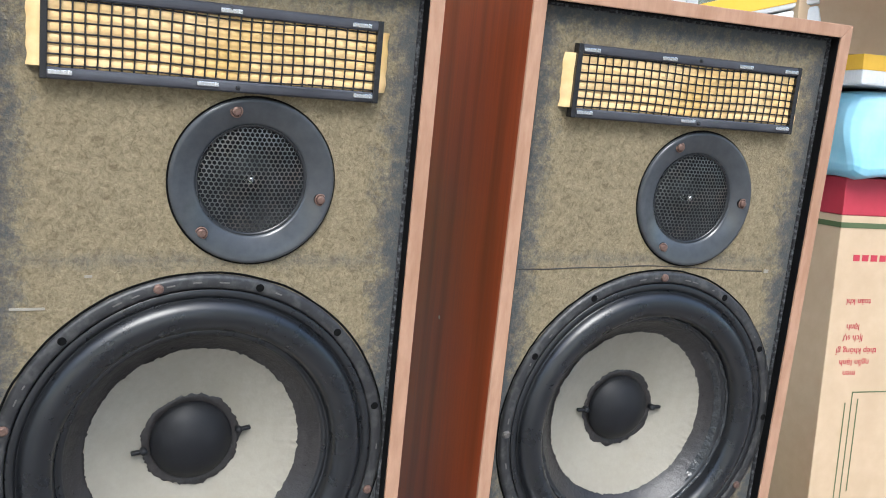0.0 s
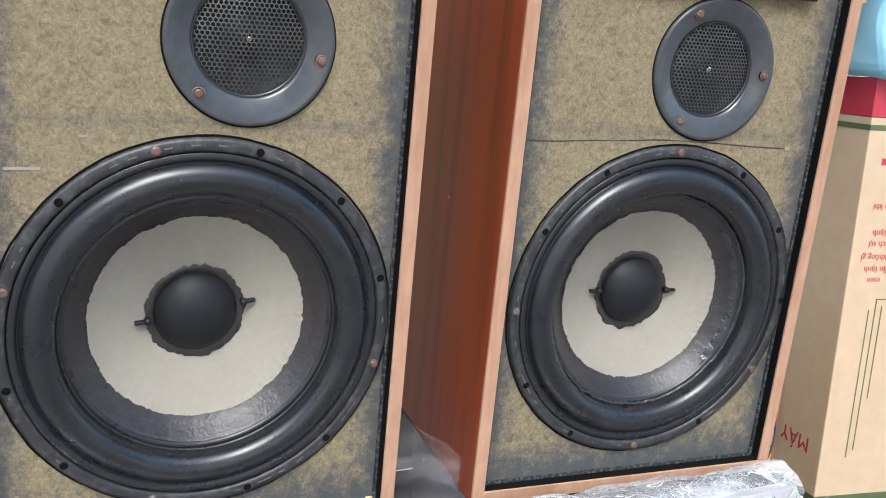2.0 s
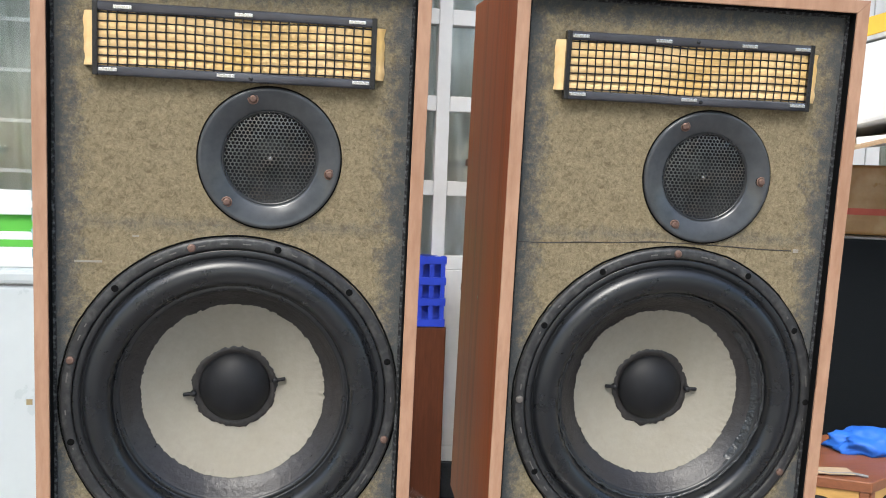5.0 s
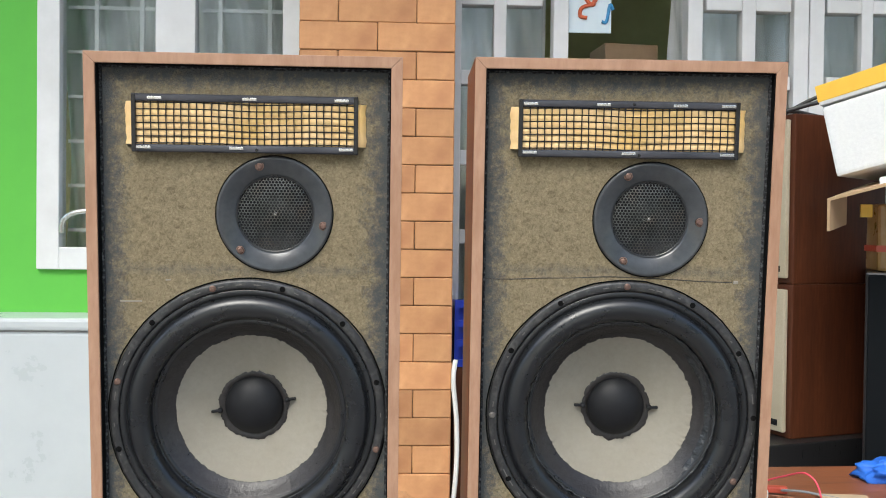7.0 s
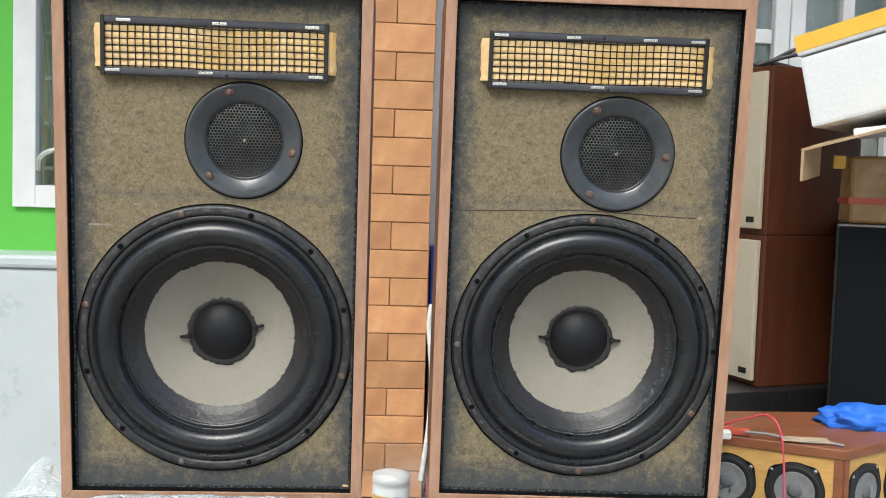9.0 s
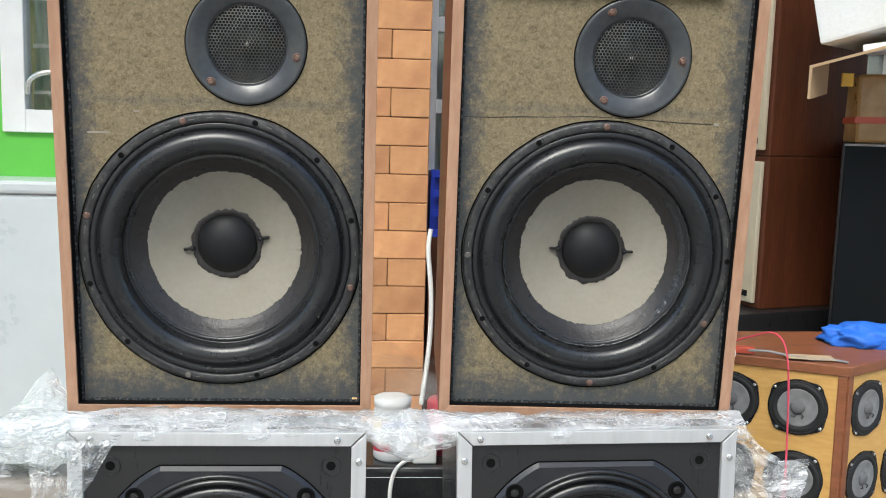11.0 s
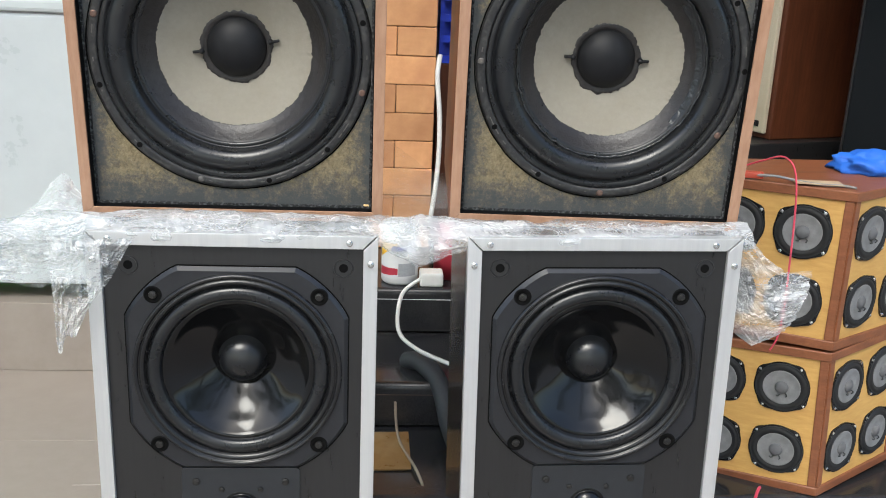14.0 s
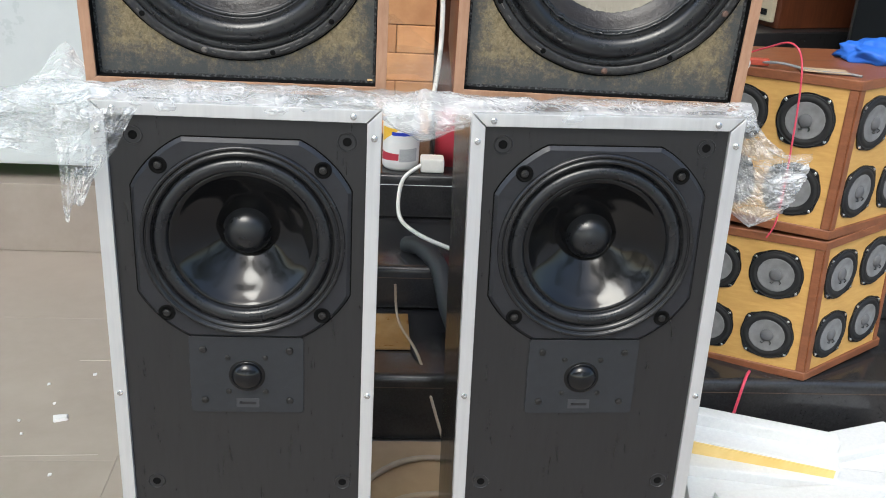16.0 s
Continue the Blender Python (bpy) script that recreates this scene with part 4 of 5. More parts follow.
def brick(x0, x1, y0, y1, z0, z1):
    key = (round(x1 - x0, 3), round(y1 - y0, 3))
    if key not in BRICKS:
        bm = rumple(box((0, 0, 0), (x1 - x0, y1 - y0, z1 - z0), 0.0022, 1), 0.0010, 0.05, len(BRICKS))
        ob = part("brick", bm, BRICK, pillar, matrix=at_y(x0, y0, z0))
        BRICKS[key] = ob.data
    else:
        share("brick", BRICKS[key], pillar, at_y(x0, y0 + random.uniform(-0.002, 0.002), z0))


for k in range(-1, 34):
    z = 0.251 + 0.0776 * k
    cuts = [0.089, 0.303, 0.517] if k % 2 else [0.089, 0.196, 0.410, 0.517]
    for a, b in zip(cuts, cuts[1:]):
        brick(a + 0.0008, b - 0.0008, 1.50, 1.53, z, z + 0.0760)
    brick(0.500, 0.5180, 1.534, 1.614, z, z + 0.0760)
    brick(0.500, 0.5181, 1.616, 1.695, z, z + 0.0760)

# ---- things behind ----
# added block in floor tile, passing for floor that runs on under the cabinet
solo("floor_filler", box((-1.6, 1.425, 0.001), (-0.01, 1.612, 0.209), 0.002), TILE, pose(0, 0, 0), "added taupe block that passes for the floor below the cabinet", "plinth", kind="structure")
TAPE_STICK = surface("brown_sticker", (0.22, 0.17, 0.08), (0.30, 0.23, 0.12), 60, 0.6)
fz = thing("white_cabinet", pose(0, -0.013, 0.21), "low white enamel cabinet standing on an added block", "cabinet")
part("body", box((-1.55, 1.455, 0.05), (-0.02, 1.695, 0.80), 0.010), WHITE_METAL, fz)
part("lid", box((-1.555, 1.445, 0.803), (-0.015, 1.696, 0.838), 0.010), WHITE_METAL, fz)
part("lid_seal", box((-1.545, 1.458, 0.797), (-0.025, 1.690, 0.805)), surface("grey_seal", (0.3, 0.3, 0.3), (0.4, 0.4, 0.4), 40, 0.6), fz)
part("sticker", box((-0.378, 1.4535, 0.506), (-0.364, 1.4549, 0.520)), TAPE_STICK, fz, "small brown sticker")
for x in (-1.45, -0.12):
    for y in (1.50, 1.64):
        part("foot", lathe([(0, 0), (0.022, 0), (0.022, 0.05), (0, 0.05)], 16), BLACK_PLASTIC, fz, matrix=pose(x, y, 0, 90))

JUG = surface("blue_bottle_plastic", (0.30, 0.60, 0.80), (0.42, 0.70, 0.86), 9, 0.12, 0.1)
JUG.node_tree.nodes["Principled BSDF"].inputs["Transmission Weight"].default_value = 0.55


def water_jug(x, y, z):
    prof = [(0, 0.0), (0.085, 0.0), (0.108, 0.012), (0.110, 0.03)]
    for k in range(6):
        prof += [(0.110, 0.045 + 0.05 * k), (0.1045, 0.053 + 0.05 * k), (0.1045, 0.058 + 0.05 * k), (0.110, 0.066 + 0.05 * k)]
    prof += [(0.110, 0.36), (0.10, 0.40), (0.05, 0.45), (0.030, 0.46), (0.030, 0.50), (0, 0.50)]
    j = thing("water_jug", pose(x, y, z), "blue translucent water jug on the white cabinet", "water jug", "water jugs")
    part("bottle", lathe(prof, 48), JUG, j, "", True, pose(0, 0, 0, 90))
    part("label", box((0.03, -0.109, 0.08), (0.07, -0.104, 0.14)), WHITE_PAINT, j, "white label", matrix=pose(0, 0, 0, 0, 0, 12))


water_jug(-0.285, 1.552, 1.049)
bx = thing("small_carton", pose(-0.46, 1.49, 1.049, 0, 0, 8), "small white carton with a green band on the cabinet", "carton")
part("carton_body", box((0, 0, 0), (0.10, 0.06, 0.085), 0.002), WHITE_PAINT, bx)
part("green_band", box((-0.0006, -0.0006, 0.050), (0.1006, 0.0606, 0.068)), GREEN, bx)

# nine-driver loudspeakers: a five-sided cabinet with two angled rear panels of four drivers each
NINE_WOOD = surface("walnut_cabinet", (0.185, 0.062, 0.026), (0.275, 0.100, 0.044), 40, 0.45, 0.15, stretch=(1, 4, 4), c3=(0.12, 0.04, 0.018), c3_scale=8, c3_amount=0.6)
PLY = surface("pale_plywood", (0.52, 0.29, 0.080), (0.63, 0.385, 0.125), 30, 0.55, 0.1, stretch=(1, 1, 5), c3=(0.42, 0.22, 0.055), c3_scale=9, c3_amount=0.5)
GREY_CONE = surface("grey_paper_cone", (0.165, 0.165, 0.168), (0.235, 0.235, 0.238), 70, 0.8, 0.3, c3=(0.09, 0.088, 0.085), c3_scale=25, c3_amount=0.6)
CAP_GREY = surface("dark_grey_cap", (0.09, 0.09, 0.095), (0.13, 0.13, 0.135), 70, 0.7)
SOFT_BLACK = surface("soft_black_foam", (0.006, 0.006, 0.007), (0.012, 0.012, 0.013), 60, 0.65, 0.1)
WIRE = surface("lead_wire", (0.02, 0.02, 0.02), (0.04, 0.04, 0.04), 60, 0.5)
DRIVER = {}


def small_driver(parent, m):
    ring = []
    for k in range(48):
        a = 2 * math.pi * k / 48
        r = min(0.0545 + 0.0055 * max(0, math.cos(4 * a + math.pi)) ** 2, 0.0605)
        ring.append((r * math.cos(a), r * math.sin(a)))
    spec = [("driver", lambda: prism(ring, -0.003, 0.001, 0.0012), BLACK_PLASTIC),
            ("surround", lambda: lathe([(0.0520, -0.0028), (0.0512, -0.0046), (0.0500, -0.0046), (0.0490, -0.0036), (0.0475, -0.0046), (0.0440, -0.0062), (0.0400, -0.0052), (0.0372, -0.0038), (0.0350, -0.0036)], 48), SOFT_BLACK),
            ("cone", lambda: lathe([(0.0366, -0.0044), (0.0352, -0.0052), (0.0335, -0.0046), (0.0150, -0.0036), (0.0125, -0.0036)], 48), GREY_CONE),
            ("dust_cap", lambda: lathe([(0.0135, -0.0034), (0.0130, -0.0056), (0.0095, -0.0086), (0.005, -0.0100), (0, -0.0104)], 32), CAP_GREY)]
    root = None
    for name, make, mat in spec:
        if name not in DRIVER:
            DRIVER[name] = part(name, make(), mat, parent, "", name != "driver", m)
            ob = DRIVER[name]
        else:
            ob = share(name, DRIVER[name].data, parent, m)
        if root is None:
            root = ob
        else:
            ob.parent = root
            ob.matrix_basis = Matrix.Identity(4)
    for k in range(4):
        a = radians(45 + 90 * k)
        share("screw", STEEL_SCREW, root, pose(0.0553 * math.cos(a), -0.0032, 0.0553 * math.sin(a)) @ Matrix.Scale(0.8, 4))
    if "leads" not in DRIVER:
        bm = tube([(0.007, -0.006, -0.012), (0.010, -0.009, -0.015), (0.0075, -0.007, -0.0195)], 0.0013, 6)
        tube([(-0.004, -0.006, -0.014), (-0.007, -0.009, -0.0165), (-0.011, -0.007, -0.0155)], 0.0013, 6, bm)
        DRIVER["leads"] = part("lead_wire", bm, WIRE, root)
    else:
        share("lead_wire", DRIVER["leads"].data, root, Matrix.Identity(4))
    return root


def nine_speaker(matrix, label):
    """Ridge at the origin, rear panels run back to both sides; z from the base."""
    s = thing("nine_driver_loudspeaker", matrix, label, "loudspeaker", "pair of multi-driver loudspeakers")
    H = 0.318
    la, ra, pw, pr = radians(30), radians(-31), 0.285, 0.262
    lx, ly = -pw * math.cos(la), pw * math.sin(la)
    rx, ry = pr * math.cos(ra), -pr * math.sin(ra)
    yb = 0.30
    plan = [(0, 0), (rx, ry), (rx, yb), (lx, yb), (lx, ly)]

    def slab(grow, z0, z1, bev):
        bm = bmesh.new()
        cxm, cym = sum(p[0] for p in plan) / 5, sum(p[1] for p in plan) / 5
        f = bm.faces.new([bm.verts.new((cxm + (x - cxm) * grow, cym + (y - cym) * grow, z0)) for x, y in plan])
        r = bmesh.ops.extrude_face_region(bm, geom=[f])
        for v in r["geom"]:
            if isinstance(v, bmesh.types.BMVert):
                v.co.z = z1
        bmesh.ops.bevel(bm, geom=bm.edges[:], offset=bev, segments=1, affect="EDGES")
        return bm

    part("base_board", slab(1.04, 0, 0.019, 0.0015), NINE_WOOD, s, "walnut base board")
    part("top_board", slab(1.04, H - 0.019, H, 0.0015), NINE_WOOD, s, "walnut top board")
    part("body", slab(0.985, 0.019, H - 0.019, 0.0005), PLY, s)
    for ang, sgn in ((180 - 30, -1), (31, 1)):
        d = Vector((math.cos(radians(ang)), math.sin(radians(ang)), 0))
        x_axis = d if sgn > 0 else -d
        y_axis = Vector((0, 0, 1)).cross(x_axis)
        base = Matrix([[x_axis.x, y_axis.x, 0, 0], [x_axis.y, y_axis.y, 0, 0], [0, 0, 1, 0], [0, 0, 0, 1]])
        lo, hi = (0.004, pr - 0.004) if sgn > 0 else (-pw + 0.004, -0.004)
        p = part("rear_panel", box((lo, -0.001, 0.019), (hi, 0.010, H - 0.019)), PLY, s, "pale plywood rear panel", matrix=base)
        part("corner_post", box((0.0 if sgn > 0 else -0.016, -0.004, 0.019), (0.016 if sgn > 0 else 0.0, 0.008, H - 0.019), 0.002), NINE_WOOD, p)
        part("corner_post", box(((hi - 0.012) if sgn > 0 else lo, -0.004, 0.019), (hi if sgn > 0 else lo + 0.012, 0.008, H - 0.019), 0.002), NINE_WOOD, p)
        for cx in ((0.083, 0.207) if sgn < 0 else (0.070, 0.192)):
            for cz in (0.089, 0.229):
                small_driver(p, pose(sgn * cx, -0.001, cz, 0, random.uniform(-8, 8), 0))
    return s


nine_speaker(pose(1.270, 0.493, 0.162, 0, -3.2, 0), "walnut loudspeaker with eight small drivers on angled plywood panels")
nine_speaker(pose(1.252, 0.493, 0.484, 0, -0.5, 0), "walnut loudspeaker with eight small drivers, stacked on its twin")

# tall pair of cloth-fronted loudspeakers
CLOTH = surface("beige_grille_cloth", (0.36, 0.31, 0.22), (0.46, 0.41, 0.31), 400, 0.95, 0.4, c3=(0.33, 0.28, 0.19), c3_scale=5, c3_amount=0.5)
DARK_WOOD = surface("dark_walnut", (0.056, 0.0165, 0.0075), (0.100, 0.032, 0.014), 30, 0.4, 0.1, stretch=(5, 5, 0.5), c3=(0.04, 0.013, 0.007), c3_scale=5, c3_amount=0.6)
DARK_WOOD.node_tree.nodes["Principled BSDF"].inputs["Specular IOR Level"].default_value = 0.25


def cloth_speaker(matrix, label, h):
    s = thing("cloth_front_loudspeaker", matrix, label, "loudspeaker", "stack of cloth-fronted loudspeakers")
    part("cabinet", box((0, 0, 0), (0.36, 0.30, h), 0.003), DARK_WOOD, s)
    part("grille_cloth", box((0.014, -0.014, 0.014), (0.346, -0.001, h - 0.014), 0.004), CLOTH, s, "beige woven grille cloth")
    part("badge", box((0.300, -0.016, 0.03), (0.328, -0.0135, 0.045)), BLACK_PLASTIC, s)
    return s


low = solo("black_plinth", box((-0.02, -0.35, 0), (0.40, 0.32, 0.387), 0.004), ASH_BLACK, pose(1.36, 1.166, 0.391, 0, 0, -72) @ pose(-0.36, 0, 0), "black wooden case under the cloth-fronted loudspeakers", "case")
cloth_speaker(pose(1.36, 1.166, 0.779, 0, 0, -72) @ pose(-0.36, 0, 0), "dark walnut loudspeaker with beige cloth front", 0.392)
cloth_speaker(pose(1.36, 1.166, 1.172, 0, 0, -72) @ pose(-0.36, 0, 0), "dark walnut loudspeaker with beige cloth front, stacked on another", 0.430)
cb = thing("cable_coil", pose(1.46, 1.23, 1.602), "loose black cable coil on the loudspeaker", "cable")
part("loop", tube([(-0.12, 0, 0.006), (-0.04, -0.03, 0.03), (0.06, 0, 0.05), (0.13, 0.04, 0.012), (0.05, 0.07, 0.006), (-0.06, 0.05, 0.02), (-0.13, 0.01, 0.006)], 0.006), WIRE, cb, "", True)
part("loop", tube([(-0.10, 0.02, 0.006), (0.0, -0.02, 0.055), (0.10, 0.02, 0.02), (0.15, 0.03, 0.006)], 0.005), WIRE, cb, "", True)

BLACK_CLOTH = surface("black_cloth", (0.0035, 0.0045, 0.0055), (0.0065, 0.008, 0.0095), 300, 0.85, 0.2)
BLACK_CLOTH.node_tree.nodes["Principled BSDF"].inputs["Specular IOR Level"].default_value = 0.12
bs = thing("black_floor_speaker", pose(1.455, 0.985, 0.391, 0, 0, -27), "plain black cloth-fronted loudspeaker on the steps", "loudspeaker")
part("cabinet", box((0, 0, 0), (0.24, 0.30, 0.82), 0.006), ASH_BLACK, bs)
part("grille", box((0.006, -0.014, 0.006), (0.234, -0.001, 0.814), 0.005), BLACK_CLOTH, bs, "black cloth grille")

# cartons and foam
CARD = surface("brown_cardboard", (0.40, 0.27, 0.155), (0.47, 0.325, 0.195), 30, 0.85, 0.1, c3=(0.34, 0.22, 0.12), c3_scale=5, c3_amount=0.4)
CARD_PALE = surface("tan_cardboard", (0.44, 0.325, 0.205), (0.50, 0.375, 0.25), 20, 0.8, 0.06, c3=(0.39, 0.28, 0.175), c3_scale=4, c3_amount=0.4)
RED_PRINT = surface("dark_red_print", (0.36, 0.022, 0.04), (0.42, 0.032, 0.055), 30, 0.6)
GREEN_PRINT = surface("dark_green_print", (0.06, 0.09, 0.035), (0.08, 0.11, 0.045), 30, 0.6)
FOAM = surface("white_polystyrene", (0.60, 0.61, 0.62), (0.70, 0.71, 0.71), 120, 0.85, 0.35, c3=(0.66, 0.66, 0.63), c3_scale=8, c3_amount=0.5)
TAPE = surface("yellow_tape", (0.70, 0.40, 0.03), (0.78, 0.47, 0.05), 20, 0.35)
TAPE_PALE = surface("pale_yellow_tape", (0.72, 0.50, 0.16), (0.80, 0.60, 0.25), 20, 0.4, c3=(0.62, 0.40, 0.10), c3_scale=9, c3_amount=0.5)
TAPE_CLEAR = surface("brown_taped_paper", (0.26, 0.13, 0.035), (0.40, 0.22, 0.075), 14, 0.3, 0.2, c3=(0.55, 0.40, 0.22), c3_scale=10, c3_amount=0.7)
RED_TAPE = surface("red_tape", (0.45, 0.05, 0.03), (0.55, 0.10, 0.05), 20, 0.4)
BAG_BLUE = surface("pale_blue_bag", (0.20, 0.52, 0.70), (0.42, 0.68, 0.78), 5, 0.35, 0.3, c3=(0.60, 0.76, 0.82), c3_scale=4, c3_amount=0.7)

# the stack at the side, brought to its true distance
NEARER = Matrix.Translation((0.03, -0.76, 1.40)) @ Matrix.Scale(0.85, 4) @ Matrix.Translation((-0.03, 0.76, -1.40))
purifier = thing("appliance_carton", NEARER @ pose(2.0, 0.97, 0.145, 0, 0, -8), "tall tan appliance carton, upside down, with a red band", "carton")
part("carton_body", box((0, 0, -0.391), (0.40, 0.44, 1.055), 0.003), CARD_PALE, purifier)
part("red_band", box((-0.0015, -0.0015, 1.055), (0.4015, 0.4415, 1.153), 0.003), RED_PRINT, purifier)
part("green_stripe", box((-0.001, -0.001, 1.022), (0.401, 0.441, 1.036)), GREEN_PRINT, purifier)
part("green_stripe", box((-0.001, -0.001, -0.010), (0.401, 0.441, 0.018)), GREEN_PRINT, purifier)

def lettering(words, size, parent, matrix, material, align="RIGHT"):
    cu = bpy.data.curves.new("lettering", "FONT")
    cu.body, cu.size, cu.align_x, cu.extrude = words, size, align, 0.0004
    tmp = bpy.data.objects.new("lettering", cu)
    me = bpy.data.meshes.new_from_object(tmp)
    bpy.data.objects.remove(tmp)
    me.materials.append(material)
    ob = new("lettering", me)
    ob.parent, ob.matrix_basis = parent, matrix
    return ob


# upside-down print: words turned half round on the face
for words, x, z in (("toàn khí", 0.045, 0.834), ("lạnh", 0.055, 0.765), ("lịch sự", 0.048, 0.735), ("thép không gỉ", 0.030, 0.700), ("ngăn lạnh", 0.045, 0.668), ("men", 0.06, 0.638)):
    lettering(words, 0.024, purifier, pose(x, -0.0008, z, 90, 180, 0), RED_PRINT)
for k in range(4):
    part("print_bar", box((0.05 + 0.028 * k, -0.0012, 0.935), (0.070 + 0.028 * k, -0.0002, 0.952)), RED_PRINT, purifier)
lettering("MÁY NI", 0.062, purifier, pose(-0.0008, 0.05, 0.165, 90, 180, -90), RED_PRINT, "LEFT")
for x0, z0, x1, z1 in ((0.30, 0.98, 0.303, 0.60), (0.24, 0.60, 0.30, 0.603), (0.24, 0.603, 0.243, 0.72), (0.20, 0.44, 0.203, 0.56)):
    part("line_drawing", box((-0.0012, min(x0, x1), min(z0, z1)), (-0.0002, max(x0, x1), max(z0, z1))), GREEN_PRINT, purifier)
for x0, x1, z0, z1 in ((0.10, 0.103, 0.15, 0.58), (0.10, 0.28, 0.577, 0.58), (0.08, 0.083, 0.13, 0.55), (0.28, 0.283, 0.15, 0.58), (0.12, 0.123, 0.30, 0.56)):
    part("line_drawing", box((x0, -0.0012, z0), (x1, -0.0002, z1)), GREEN_PRINT, purifier)
bag = box((0, 0, 0), (0.46, 0.40, 0.222), 0.05, 4)
bmesh.ops.subdivide_edges(bag, edges=bag.edges[:], cuts=4, use_grid_fill=True)
solo("blue_bag", rumple(bag, 0.02, 0.12, 3), BAG_BLUE, NEARER @ pose(1.95, 0.92, 1.303, 0, 0, -8), "pale blue printed plastic bag on the carton", "bag", smooth=True)

fb = thing("foam_box", pose(1.362, 0.946, 1.429, 0, -13, -48), "white polystyrene box sealed with yellow tape", "foam box")
part("foam_body", rumple(box((0, 0, 0), (0.355, 0.34, 0.165), 0.008), 0.002, 0.1), FOAM, fb)
part("foam_lid", rumple(box((-0.003, -0.003, 0.168), (0.358, 0.343, 0.215), 0.006), 0.002, 0.1), FOAM, fb)
part("tape_band", box((-0.0035, -0.0045, 0.178), (0.3595, 0.3445, 0.2165), 0.001), TAPE, fb, "yellow tape round the lid")
fl = thing("flattened_carton", pose(1.378, 0.925, 1.367, 0, -9, -42), "open brown carton flaps under the foam box", "carton")
part("flap", rumple(box((-0.01, -0.10, 0.02), (0.34, 0.25, 0.026)), 0.004, 0.2), CARD, fl, matrix=pose(0, 0, 0, 8, -5, 0))
part("flap", rumple(box((-0.012, -0.10, -0.05), (-0.006, 0.02, 0.022)), 0.003, 0.2), CARD, fl, matrix=pose(0, 0, 0, 8, 12, 0))
solo("foam_scrap", rumple(box((0, 0, 0), (0.24, 0.10, 0.02), 0.004), 0.004, 0.05), FOAM, pose(1.418, 0.859, 1.406, 0, -6, -38), "broken white foam sheet", "foam")
tb = thing("taped_parcel", pose(1.500, 1.02, 1.213, 0, 0, -18), "brown taped parcel with red tape", "parcel")
part("parcel_body", rumple(box((0, 0, 0), (0.13, 0.16, 0.16), 0.008), 0.005, 0.05), TAPE_CLEAR, tb)
part("red_tape", box((-0.003, -0.004, 0.045), (0.133, 0.164, 0.060)), RED_TAPE, tb)
solo("yellow_tag", box((0, 0, 0), (0.028, 0.006, 0.03), 0.002), TAPE, pose(1.410, 0.924, 1.337), "small yellow plastic tag", "tag")
fs = thing("foam_slab", NEARER @ pose(1.93, 0.90, 1.530, 0, 0, -8), "white foam slab with yellow tape on the bag", "foam")
part("slab", rumple(box((0, 0, 0), (0.5, 0.42, 0.07), 0.006), 0.003, 0.1), FOAM, fs)
part("tape_band", box((-0.002, -0.002, 0.035), (0.502, 0.422, 0.073), 0.001), TAPE, fs, "yellow tape")
pc = thing("top_carton", NEARER @ pose(1.80, 1.00, 1.607, 0, 0, -12), "pale carton with red print on top of the foam box", "carton")
part("carton_body", box((0, 0, 0), (0.5, 0.3, 0.22), 0.003), CARD_PALE, pc)
part("open_flap", rumple(box((0.0, -0.20, 0.215), (0.48, 0.0, 0.220)), 0.004, 0.15), CARD, pc, matrix=pose(0, 0, 0, 12))
for k in range(5):
    part("print_bar", box((0.02 + 0.03 * k, -0.0012, 0.15), (0.042 + 0.03 * k, 0.0, 0.185)), RED_PRINT, pc)

# the room seen between the doors
shelf = solo("black_amplifier", box((0, 0, 0), (0.40, 0.30, 0.05), 0.004), BLACK_PLASTIC, pose(0.96, 2.015, 1.786), "flat black amplifier on a stand", "amplifier")
solo("stand", box((0, 0, 0), (0.44, 0.34, 1.29), 0.004), DARK_WOOD, pose(0.94, 2.005, 0.495), "dark wooden stand in the room", "stand")
solo("old_carton", rumple(box((0, 0, 0), (0.19, 0.18, 0.11), 0.004), 0.006, 0.08), CARD, pose(1.07, 2.055, 1.838, 0, 0, 6), "battered brown carton on the amplifier", "carton")
POSTER_BG = surface("pale_blue_poster", (0.62, 0.72, 0.76), (0.68, 0.77, 0.80), 30, 0.5)
ps = thing("music_sign", pose(0.874, 1.68, 1.902), "pale blue sign with red and blue music notes", "sign")
part("board", box((-0.004, 0, 0), (0.130, 0.006, 0.22), 0.001), POSTER_BG, ps)
ORANGE_PRINT = surface("orange_red_print", (0.55, 0.10, 0.04), (0.60, 0.14, 0.05), 40, 0.5)
BLUE_PRINT = surface("blue_print", (0.04, 0.22, 0.45), (0.05, 0.26, 0.5), 40, 0.5)
part("treble_clef", tube([(0.055, -0.002, 0.045), (0.035, -0.002, 0.05), (0.04, -0.002, 0.075), (0.075, -0.002, 0.09), (0.085, -0.002, 0.12), (0.06, -0.002, 0.13), (0.05, -0.002, 0.105), (0.075, -0.002, 0.085), (0.08, -0.002, 0.15), (0.095, -0.002, 0.19)], 0.006), ORANGE_PRINT, ps)
part("note", tube([(0.10, -0.002, 0.035), (0.115, -0.002, 0.035), (0.125, -0.002, 0.085), (0.135, -0.002, 0.07)], 0.005), BLUE_PRINT, ps)
part("note", tube([(0.10, -0.002, 0.12), (0.112, -0.002, 0.12), (0.118, -0.002, 0.15)], 0.004), BLACK_PLASTIC, ps)

